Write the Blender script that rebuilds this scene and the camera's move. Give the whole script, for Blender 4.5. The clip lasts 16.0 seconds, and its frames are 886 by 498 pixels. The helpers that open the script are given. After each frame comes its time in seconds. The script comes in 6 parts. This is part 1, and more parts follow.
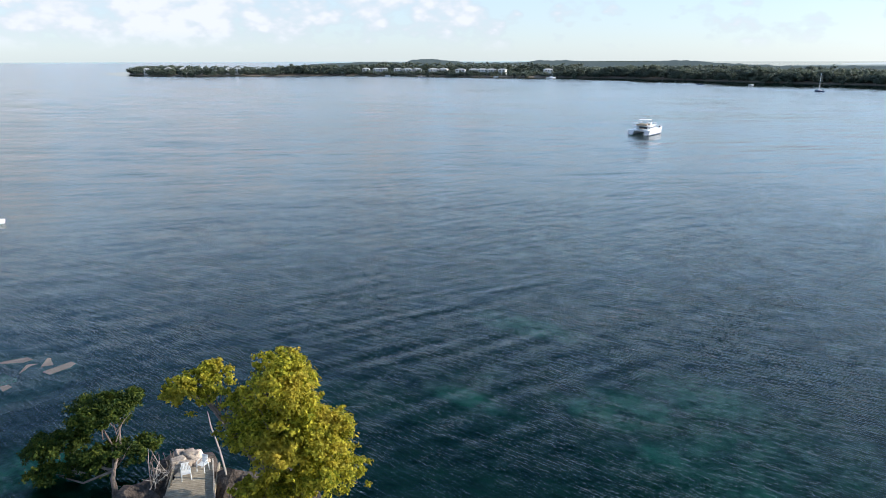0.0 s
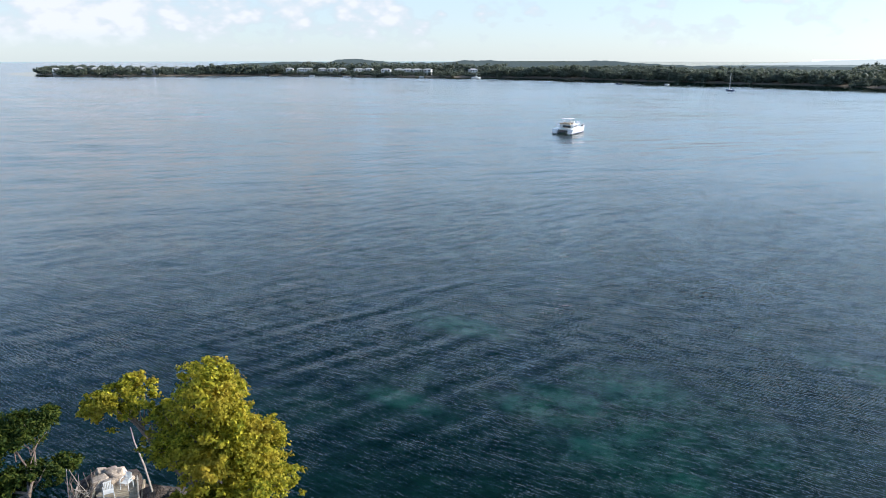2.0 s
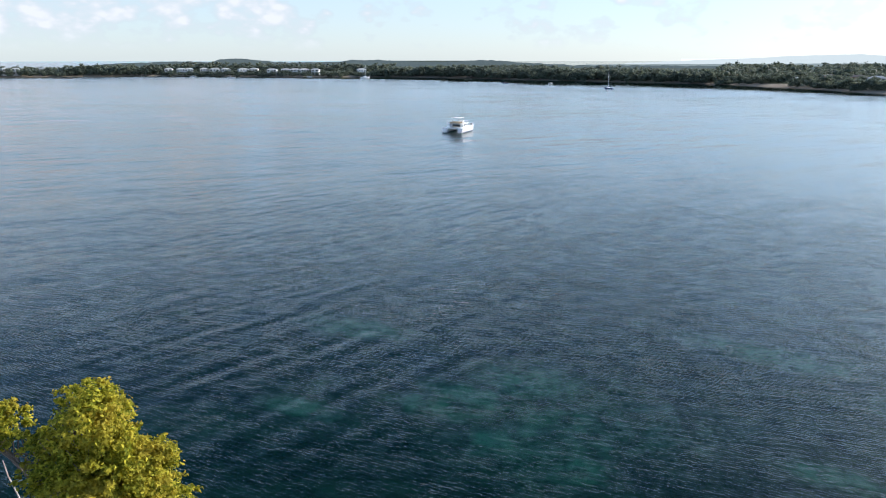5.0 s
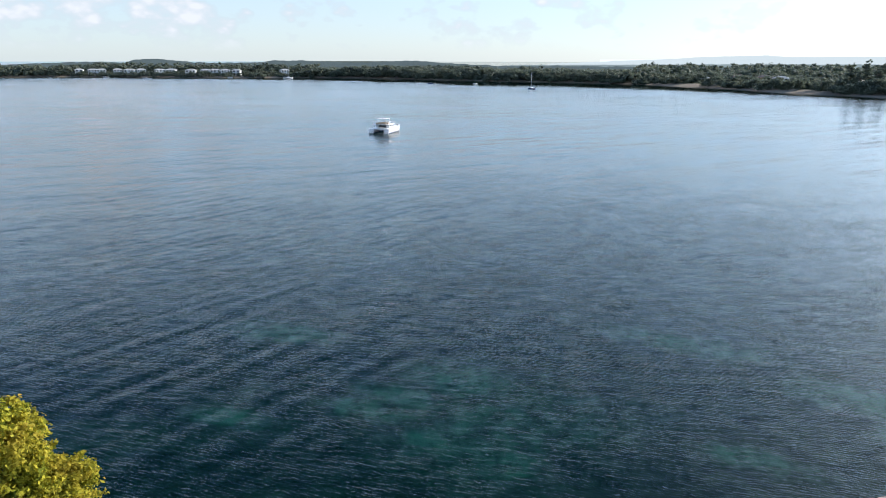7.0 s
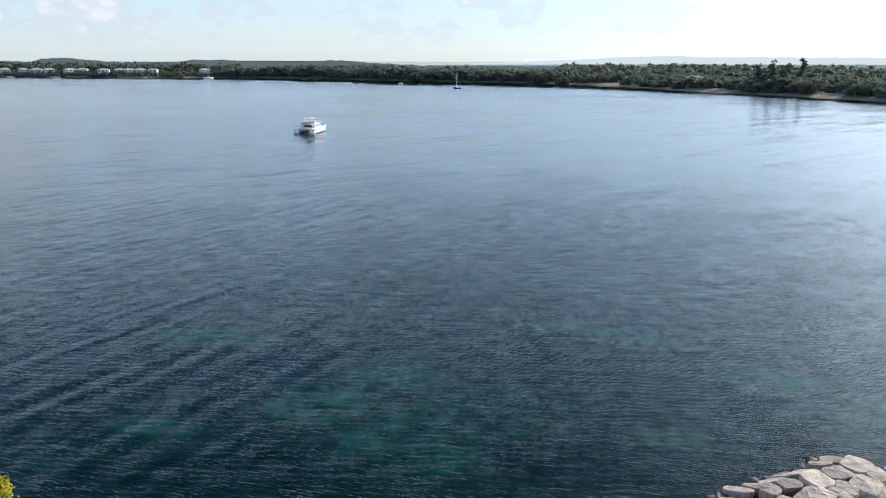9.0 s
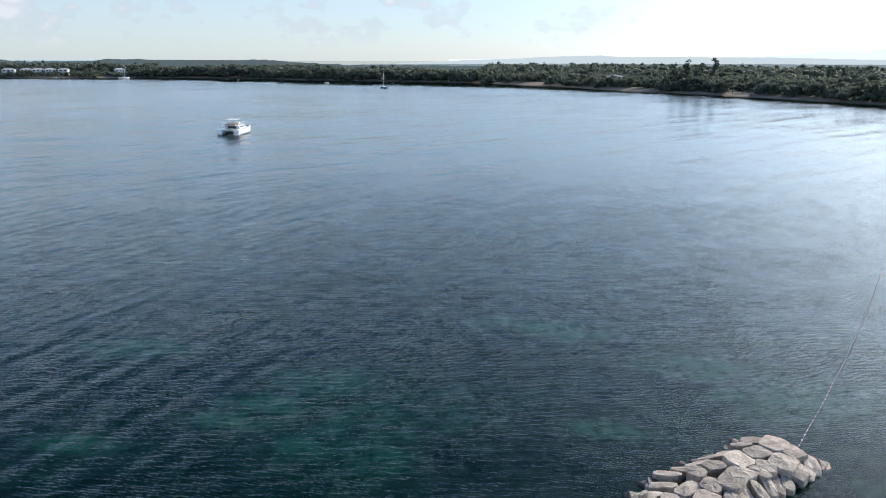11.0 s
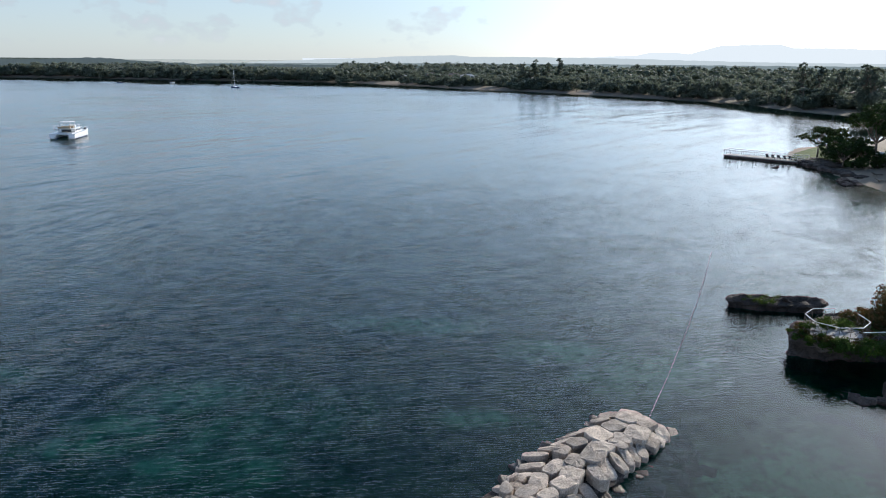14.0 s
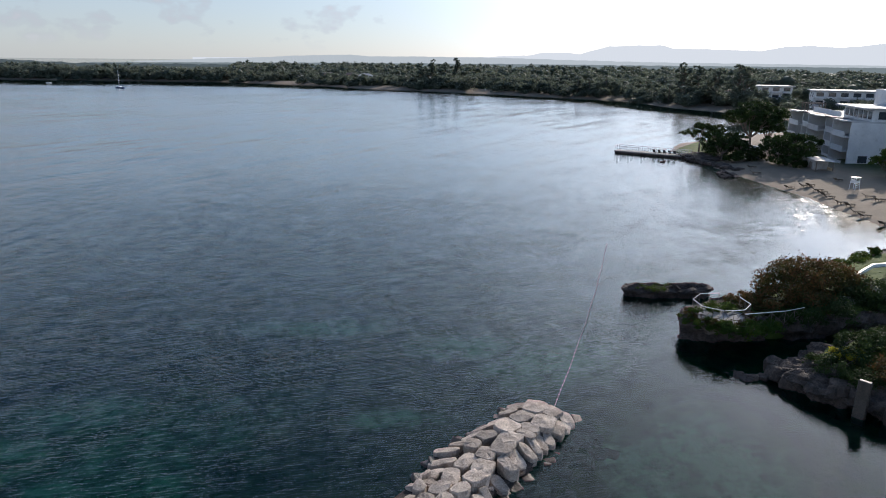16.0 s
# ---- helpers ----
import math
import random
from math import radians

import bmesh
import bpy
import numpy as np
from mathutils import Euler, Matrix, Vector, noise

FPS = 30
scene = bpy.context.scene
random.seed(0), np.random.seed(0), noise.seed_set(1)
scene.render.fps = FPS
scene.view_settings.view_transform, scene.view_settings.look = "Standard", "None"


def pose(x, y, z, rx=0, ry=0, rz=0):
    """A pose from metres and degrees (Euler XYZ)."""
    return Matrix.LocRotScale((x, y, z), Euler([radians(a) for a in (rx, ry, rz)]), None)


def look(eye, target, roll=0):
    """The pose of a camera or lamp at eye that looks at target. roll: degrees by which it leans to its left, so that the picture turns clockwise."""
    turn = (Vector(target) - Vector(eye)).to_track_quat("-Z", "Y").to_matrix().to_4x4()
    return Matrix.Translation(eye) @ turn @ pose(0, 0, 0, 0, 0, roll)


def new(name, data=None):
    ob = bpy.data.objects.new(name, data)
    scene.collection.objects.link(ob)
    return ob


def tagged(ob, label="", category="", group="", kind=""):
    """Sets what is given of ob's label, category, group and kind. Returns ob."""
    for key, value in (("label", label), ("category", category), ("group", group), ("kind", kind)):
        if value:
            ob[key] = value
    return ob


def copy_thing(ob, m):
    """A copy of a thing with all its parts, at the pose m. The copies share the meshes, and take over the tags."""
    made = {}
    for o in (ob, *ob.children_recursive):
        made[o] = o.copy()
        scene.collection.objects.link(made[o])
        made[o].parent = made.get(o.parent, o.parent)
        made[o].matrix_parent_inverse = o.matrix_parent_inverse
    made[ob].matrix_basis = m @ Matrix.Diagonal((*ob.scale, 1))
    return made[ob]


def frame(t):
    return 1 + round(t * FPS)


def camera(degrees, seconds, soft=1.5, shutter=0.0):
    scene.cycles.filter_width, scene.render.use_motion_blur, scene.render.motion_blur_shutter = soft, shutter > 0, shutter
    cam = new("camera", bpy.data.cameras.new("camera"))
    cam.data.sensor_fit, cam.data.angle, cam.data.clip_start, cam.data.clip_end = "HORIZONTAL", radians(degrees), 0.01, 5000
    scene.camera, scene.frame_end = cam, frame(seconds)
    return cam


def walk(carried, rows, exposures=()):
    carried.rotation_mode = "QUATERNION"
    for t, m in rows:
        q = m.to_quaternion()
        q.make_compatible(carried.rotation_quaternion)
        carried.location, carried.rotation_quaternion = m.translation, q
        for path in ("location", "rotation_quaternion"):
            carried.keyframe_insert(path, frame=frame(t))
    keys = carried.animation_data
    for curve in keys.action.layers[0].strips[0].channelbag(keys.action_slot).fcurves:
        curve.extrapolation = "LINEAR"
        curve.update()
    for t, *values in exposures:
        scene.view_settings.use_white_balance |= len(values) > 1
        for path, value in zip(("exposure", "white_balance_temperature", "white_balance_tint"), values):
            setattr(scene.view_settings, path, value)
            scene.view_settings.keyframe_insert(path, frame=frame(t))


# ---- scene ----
cam = camera(64.86, 16.0, soft=1.0)
walk(cam, [
    (0.0, pose(-0.000, -0.000, 19.999, 74.713, 0, -0.000) @ pose(0, 0, 0, 0, 0, -0.092)),
    (0.5, pose(0.017, 0.033, 20.006, 74.716, 0, -1.464) @ pose(0, 0, 0, 0, 0, -0.041)),
    (1.0, pose(0.013, 0.064, 20.014, 74.712, 0, -2.951) @ pose(0, 0, 0, 0, 0, -0.028)),
    (1.5, pose(0.004, 0.085, 20.025, 74.727, 0, -4.459) @ pose(0, 0, 0, 0, 0, -0.003)),
    (2.0, pose(0.016, 0.096, 20.038, 74.706, 0, -5.944) @ pose(0, 0, 0, 0, 0, 0.023)),
    (2.5, pose(0.046, 0.125, 20.069, 74.687, 0, -7.419) @ pose(0, 0, 0, 0, 0, -0.016)),
    (3.0, pose(0.073, 0.131, 20.077, 74.678, 0, -8.870) @ pose(0, 0, 0, 0, 0, -0.034)),
    (3.5, pose(0.076, 0.140, 20.090, 74.672, 0, -10.357) @ pose(0, 0, 0, 0, 0, -0.021)),
    (4.0, pose(0.079, 0.134, 20.108, 74.670, 0, -11.837) @ pose(0, 0, 0, 0, 0, -0.001)),
    (6.5, pose(0.175, 0.038, 20.189, 74.709, 0, -19.243) @ pose(0, 0, 0, 0, 0, 0.046)),
    (7.0, pose(0.203, 0.031, 20.156, 74.723, 0, -20.751) @ pose(0, 0, 0, 0, 0, 0.085)),
    (7.5, pose(0.237, 0.041, 20.097, 74.702, 0, -22.208) @ pose(0, 0, 0, 0, 0, 0.050)),
    (8.0, pose(0.269, 0.055, 20.018, 74.702, 0, -23.709) @ pose(0, 0, 0, 0, 0, 0.043)),
    (8.5, pose(0.252, 0.067, 19.970, 74.713, 0, -25.211) @ pose(0, 0, 0, 0, 0, 0.073)),
    (9.0, pose(0.218, 0.064, 19.952, 74.723, 0, -26.702) @ pose(0, 0, 0, 0, 0, 0.188)),
    (11.5, pose(0.010, -0.002, 20.054, 74.689, 0, -34.196) @ pose(0, 0, 0, 0, 0, 0.265)),
    (12.0, pose(-0.002, -0.016, 20.053, 74.688, 0, -35.968) @ pose(0, 0, 0, 0, 0, 0.319)),
    (12.5, pose(0.001, -0.016, 20.030, 74.689, 0, -38.019) @ pose(0, 0, 0, 0, 0, 0.355)),
    (13.0, pose(-0.007, 0.001, 20.009, 74.695, 0, -40.070) @ pose(0, 0, 0, 0, 0, 0.446)),
    (13.5, pose(-0.006, -0.004, 19.994, 74.701, 0, -42.104) @ pose(0, 0, 0, 0, 0, 0.483)),
    (14.0, pose(-0.023, -0.004, 19.988, 74.721, 0, -44.145) @ pose(0, 0, 0, 0, 0, 0.550)),
    (14.5, pose(-0.039, -0.013, 19.983, 74.725, 0, -46.181) @ pose(0, 0, 0, 0, 0, 0.573)),
    (15.0, pose(-0.049, -0.016, 19.986, 74.736, 0, -48.219) @ pose(0, 0, 0, 0, 0, 0.607)),
    (15.5, pose(-0.063, -0.019, 19.989, 74.740, 0, -50.246) @ pose(0, 0, 0, 0, 0, 0.622)),
    (16.0, pose(-0.077, -0.017, 20.009, 74.764, 0, -52.283) @ pose(0, 0, 0, 0, 0, 0.665)),
], exposures=[(0.0, 0.78, 6000, 10), (7.0, 0.76, 6000, 10), (12.5, 0.48, 6000, 10), (14.7, 0.38, 6000, 10), (15.2, 0.52, 6150, 20), (15.5, 0.42, 6200, 24), (15.8, 0.22, 6150, 18), (16.0, 0.15, 6100, 15)])

# ---- world and light ----
SUN_AZ, SUN_EL = 84.5, 21.0          # clockwise from +y, above the horizon, degrees
world = bpy.data.worlds.new("world")
world.use_nodes = True
scene.world = world
wt = world.node_tree
wn, wl = wt.nodes, wt.links
sky = wn.new("ShaderNodeTexSky")
sky.sky_type, sky.sun_disc = "NISHITA", False
sky.sun_elevation, sky.sun_rotation = radians(SUN_EL), radians(SUN_AZ)
sky.air_density, sky.dust_density, sky.ozone_density = 1.0, 0.35, 3.0
# thin cloud fields, drawn on the sky's dome
tc = wn.new("ShaderNodeTexCoord")
mp = wn.new("ShaderNodeMapping")
mp.inputs["Scale"].default_value = (8.5, 8.5, 15.0)
mp.inputs["Location"].default_value = (1.3, 0.4, 0.2)
wl.new(tc.outputs["Generated"], mp.inputs[0])
cn = wn.new("ShaderNodeTexNoise")
cn.inputs["Scale"].default_value, cn.inputs["Detail"].default_value, cn.inputs["Roughness"].default_value = 1.0, 8.0, 0.6
wl.new(mp.outputs[0], cn.inputs["Vector"])
cr = wn.new("ShaderNodeValToRGB")
cr.color_ramp.elements[0].position, cr.color_ramp.elements[1].position = 0.44, 0.62
bank = wn.new("ShaderNodeVectorMath")         # more cumulus over the open sea, a thin veil landwards
bank.operation = "DOT_PRODUCT"
bank.inputs[1].default_value = (-0.20, 0.06, 0.0)
wl.new(tc.outputs["Generated"], bank.inputs[0])
cover = wn.new("ShaderNodeMath")
heap = wn.new("ShaderNodeTexVoronoi")          # rounded heads on the clouds
heap.feature = "SMOOTH_F1"
heap.inputs["Scale"].default_value, heap.inputs["Smoothness"].default_value = 3.2, 0.6
heap.inputs["Detail"].default_value, heap.inputs["Roughness"].default_value = 2.0, 0.5
wl.new(mp.outputs[0], heap.inputs["Vector"])
heads = wn.new("ShaderNodeMath")
heads.operation = "MULTIPLY_ADD"
heads.inputs[1].default_value, heads.inputs[2].default_value = -0.26, 0.165
wl.new(heap.outputs["Distance"], heads.inputs[0])
lumpy = wn.new("ShaderNodeMath")
wl.new(cn.outputs["Fac"], lumpy.inputs[0])
wl.new(heads.outputs[0], lumpy.inputs[1])
wl.new(lumpy.outputs[0], cover.inputs[0])
wl.new(bank.outputs["Value"], cover.inputs[1])
wl.new(cover.outputs[0], cr.inputs[0])
cmx = wn.new("ShaderNodeMix")
cmx.data_type = "RGBA"
puff = wn.new("ShaderNodeValToRGB")
puff.color_ramp.elements[0].position, puff.color_ramp.elements[1].position = 0.48, 0.66
puff.color_ramp.elements[0].color, puff.color_ramp.elements[1].color = (0.268, 0.286, 0.303, 1), (0.37, 0.372, 0.375, 1)
wl.new(cover.outputs[0], puff.inputs[0])
puff10 = wn.new("ShaderNodeVectorMath")
puff10.operation = "SCALE"
puff10.inputs["Scale"].default_value = 10.0
wl.new(puff.outputs[0], puff10.inputs[0])
wl.new(puff10.outputs[0], cmx.inputs["B"])
low = wn.new("ShaderNodeMapRange")
low.inputs["From Min"].default_value, low.inputs["From Max"].default_value = 0.33, 0.12
thin = wn.new("ShaderNodeMath")
thin.operation = "MULTIPLY"
wl.new(cr.outputs[0], thin.inputs[0])
band = wn.new("ShaderNodeMapRange")            # haze swallows the clouds' feet above the horizon
band.inputs["From Min"].default_value, band.inputs["From Max"].default_value = 0.008, 0.035
wl.new(low.outputs[0], band.inputs["To Max"])
wl.new(band.outputs[0], thin.inputs[1])
wl.new(thin.outputs[0], cmx.inputs["Factor"])
# bright moist air low over the sea
sx = wn.new("ShaderNodeSeparateXYZ")
wl.new(tc.outputs["Generated"], sx.inputs[0])
hz = wn.new("ShaderNodeValToRGB")
hz.color_ramp.interpolation = "EASE"
for place, colour in ((0.0, (0.265, 0.295, 0.31)), (0.07, (0.265, 0.302, 0.33)), (0.12, (0.40, 0.50, 0.60)), (0.21, (0.63, 0.80, 0.98)), (0.33, (0.15, 0.265, 0.44)), (0.52, (0.022, 0.055, 0.115)), (1.0, (0.008, 0.024, 0.055))):
    e = hz.color_ramp.elements.new(place) if 0.0 < place < 1.0 else hz.color_ramp.elements[0 if place == 0.0 else -1]
    e.color = (*colour, 1)
wl.new(sx.outputs["Z"], hz.inputs[0])
wl.new(sx.outputs["Z"], low.inputs["Value"])
wl.new(sx.outputs["Z"], band.inputs["Value"])
ten = wn.new("ShaderNodeVectorMath")
ten.operation = "SCALE"
ten.inputs["Scale"].default_value = 10.0
wl.new(hz.outputs[0], ten.inputs[0])
air = wn.new("ShaderNodeMix")
air.data_type = "RGBA"
air.inputs["Factor"].default_value = 0.75
wl.new(ten.outputs[0], air.inputs["B"])
wl.new(sky.outputs[0], air.inputs["A"])
wl.new(air.outputs["Result"], cmx.inputs["A"])
# the bright aureole that moist air makes round the sun
dot = wn.new("ShaderNodeVectorMath")
dot.operation = "DOT_PRODUCT"
dot.inputs[1].default_value = (math.sin(radians(SUN_AZ)) * math.cos(radians(SUN_EL)), math.cos(radians(SUN_AZ)) * math.cos(radians(SUN_EL)), math.sin(radians(SUN_EL)))
wl.new(tc.outputs["Generated"], dot.inputs[0])
glow = None
for power, much, tone in ((5.0, 1.7, (0.70, 0.95, 1.18)), (12.0, 11.5, (1.0, 0.97, 0.92))):
    top = wn.new("ShaderNodeMath")
    top.operation = "MAXIMUM"
    top.inputs[1].default_value = 0.0
    wl.new(dot.outputs["Value"], top.inputs[0])
    pw = wn.new("ShaderNodeMath")
    pw.operation = "POWER"
    pw.inputs[1].default_value = power
    wl.new(top.outputs[0], pw.inputs[0])
    sc = wn.new("ShaderNodeVectorMath")
    sc.operation = "SCALE"
    sc.inputs[0].default_value = tuple(much * k for k in tone)
    wl.new(pw.outputs[0], sc.inputs["Scale"])
    add = wn.new("ShaderNodeVectorMath")
    wl.new(glow or cmx.outputs["Result"], add.inputs[0])
    wl.new(sc.outputs[0], add.inputs[1])
    glow = add.outputs[0]
wl.new(glow, wn["Background"].inputs[0])
wn["Background"].inputs[1].default_value = 0.15

sun = new("sun", bpy.data.lights.new("sun", "SUN"))
sun.data.energy, sun.data.angle, sun.data.color = 3.6, radians(0.53), (1.0, 0.88, 0.70)
az, el = radians(SUN_AZ), radians(SUN_EL)
to_sun = Vector((math.sin(az) * math.cos(el), math.cos(az) * math.cos(el), math.sin(el)))
sun.matrix_world = look(to_sun * 100, (0, 0, 0))

# ---- materials ----
def nodes_of(name):
    m = bpy.data.materials.new(name)
    m.use_nodes = True
    return m, m.node_tree.nodes, m.node_tree.links


def noise_node(n, l, vec, scale, detail=4.0, rough=0.55, stretch=None):
    t = n.new("ShaderNodeTexNoise")
    t.inputs["Scale"].default_value, t.inputs["Detail"].default_value, t.inputs["Roughness"].default_value = scale, detail, rough
    if stretch:
        turn, k = n.new("ShaderNodeMapping"), n.new("ShaderNodeMapping")
        turn.inputs["Rotation"].default_value = (0, 0, radians(stretch[3]))
        k.inputs["Scale"].default_value = stretch[:3]
        l.new(vec, turn.inputs[0])
        l.new(turn.outputs[0], k.inputs[0])
        vec = k.outputs[0]
    l.new(vec, t.inputs["Vector"])
    return t.outputs["Fac"]


def ramp_node(n, l, fac, a, b):
    r = n.new("ShaderNodeMapRange")
    r.inputs["From Min"].default_value, r.inputs["From Max"].default_value = a, b
    l.new(fac, r.inputs["Value"])
    return r.outputs["Result"]


def math_node(n, l, op, a, b):
    m = n.new("ShaderNodeMath")
    m.operation = op
    for i, v in enumerate((a, b)):
        if isinstance(v, (int, float)):
            m.inputs[i].default_value = v
        else:
            l.new(v, m.inputs[i])
    return m.outputs[0]


def mix_node(n, l, fac, a, b):
    m = n.new("ShaderNodeMix")
    m.data_type = "RGBA"
    for key, v in (("Factor", fac), ("A", a), ("B", b)):
        if isinstance(v, (int, float)):
            m.inputs[key].default_value = v
        elif isinstance(v, tuple):
            m.inputs[key].default_value = (*v, 1) if len(v) == 3 else v
        else:
            l.new(v, m.inputs[key])
    return m.outputs["Result"]


def surface(name, a, b, rough=0.7, metal=0.0, scale=2.0, fine=18.0, bump=0.01, piece=0.0, dirt=None, spec=0.5):
    """Two colours mixed by coarse and fine noise, with fine relief; piece: how far single pieces differ in brightness."""
    m, n, l = nodes_of(name)
    p = n["Principled BSDF"]
    pos = n.new("ShaderNodeNewGeometry").outputs["Position"]
    big, small = noise_node(n, l, pos, scale, 3.0), noise_node(n, l, pos, fine, 5.0)
    fac = ramp_node(n, l, math_node(n, l, "ADD", math_node(n, l, "MULTIPLY", big, 0.6), math_node(n, l, "MULTIPLY", small, 0.4)), 0.36, 0.64)
    col = mix_node(n, l, fac, a, b)
    if dirt:
        spots = ramp_node(n, l, noise_node(n, l, pos, scale * 2.7, 6.0, 0.65), 0.55, 0.75)
        col = mix_node(n, l, math_node(n, l, "MULTIPLY", spots, 0.7), col, dirt)
    if piece:
        r = n.new("ShaderNodeObjectInfo").outputs["Random"]
        k = n.new("ShaderNodeHueSaturation")
        l.new(math_node(n, l, "ADD", math_node(n, l, "MULTIPLY", r, 2 * piece), 1 - piece), k.inputs["Value"])
        l.new(col, k.inputs["Color"])
        col = k.outputs[0]
    l.new(col, p.inputs["Base Color"])
    p.inputs["Roughness"].default_value, p.inputs["Metallic"].default_value = rough, metal
    p.inputs["Specular IOR Level"].default_value = spec
    if bump:
        k = n.new("ShaderNodeBump")
        k.inputs["Strength"].default_value, k.inputs["Distance"].default_value = 1.0, bump
        l.new(math_node(n, l, "ADD", small, big), k.inputs["Height"])
        l.new(k.outputs[0], p.inputs["Normal"])
    return m


def foliage(name, a, b, c, thin=0.35, gloss=0.12, mottle=0.0, haze_sheen=0.0):
    """Leaves: three greens told apart leaf by leaf, a little light coming through."""
    m, n, l = nodes_of(name)
    p = n["Principled BSDF"]
    g = n.new("ShaderNodeNewGeometry")
    r, pos = g.outputs["Random Per Island"], g.outputs["Position"]
    if mottle:
        r = math_node(n, l, "ADD", math_node(n, l, "MULTIPLY", r, 1 - mottle), math_node(n, l, "MULTIPLY", ramp_node(n, l, noise_node(n, l, pos, 1.6, 3.0), 0.3, 0.7), mottle))
    col = mix_node(n, l, ramp_node(n, l, r, 0.2, 0.8), a, b)
    col = mix_node(n, l, ramp_node(n, l, noise_node(n, l, pos, 0.5, 3.0), 0.45, 0.7), col, c)
    l.new(col, p.inputs["Base Color"])
    p.inputs["Roughness"].default_value, p.inputs["Specular IOR Level"].default_value = 0.65, gloss
    p.inputs["Sheen Weight"].default_value, p.inputs["Sheen Roughness"].default_value = haze_sheen, 0.5      # pale sheen that stands in for haze on distant leaves
    tr = n.new("ShaderNodeBsdfTranslucent")
    l.new(col, tr.inputs["Color"])
    mx = n.new("ShaderNodeMixShader")
    mx.inputs[0].default_value = thin
    l.new(p.outputs[0], mx.inputs[1])
    l.new(tr.outputs[0], mx.inputs[2])
    l.new(mx.outputs[0], n["Material Output"].inputs[0])
    return m


# ripples: cycles per metre along and across the crests, their bearing, their steepness
WATER = {
    "base": 0.72, "lanes": 0.25, "paws": 0.55, "fade": 0.78, "gloss": (0.02, 0.11, 0.07),
    "ripples": [(3.2, 12.5, -38, 0.55), (4.8, 16.0, -16, 0.55), (7.5, 9.5, 48, 0.40)],
    "crests": [(0.21, -42, 0.24, 7.5, 0.7), (0.5, -30, 0.10, 6.5, 0.6)],
    "waves": [(0.40, 1.4, -28, 0.26), (0.12, 0.55, 20, 0.12)], "chop": [(0.028, 0.20, 3, 0.26), (0.085, 0.62, 12, 0.30)],
    "body": (0.002, 0.030, 0.030), "clear": (0.24, 0.82, 0.63),
}


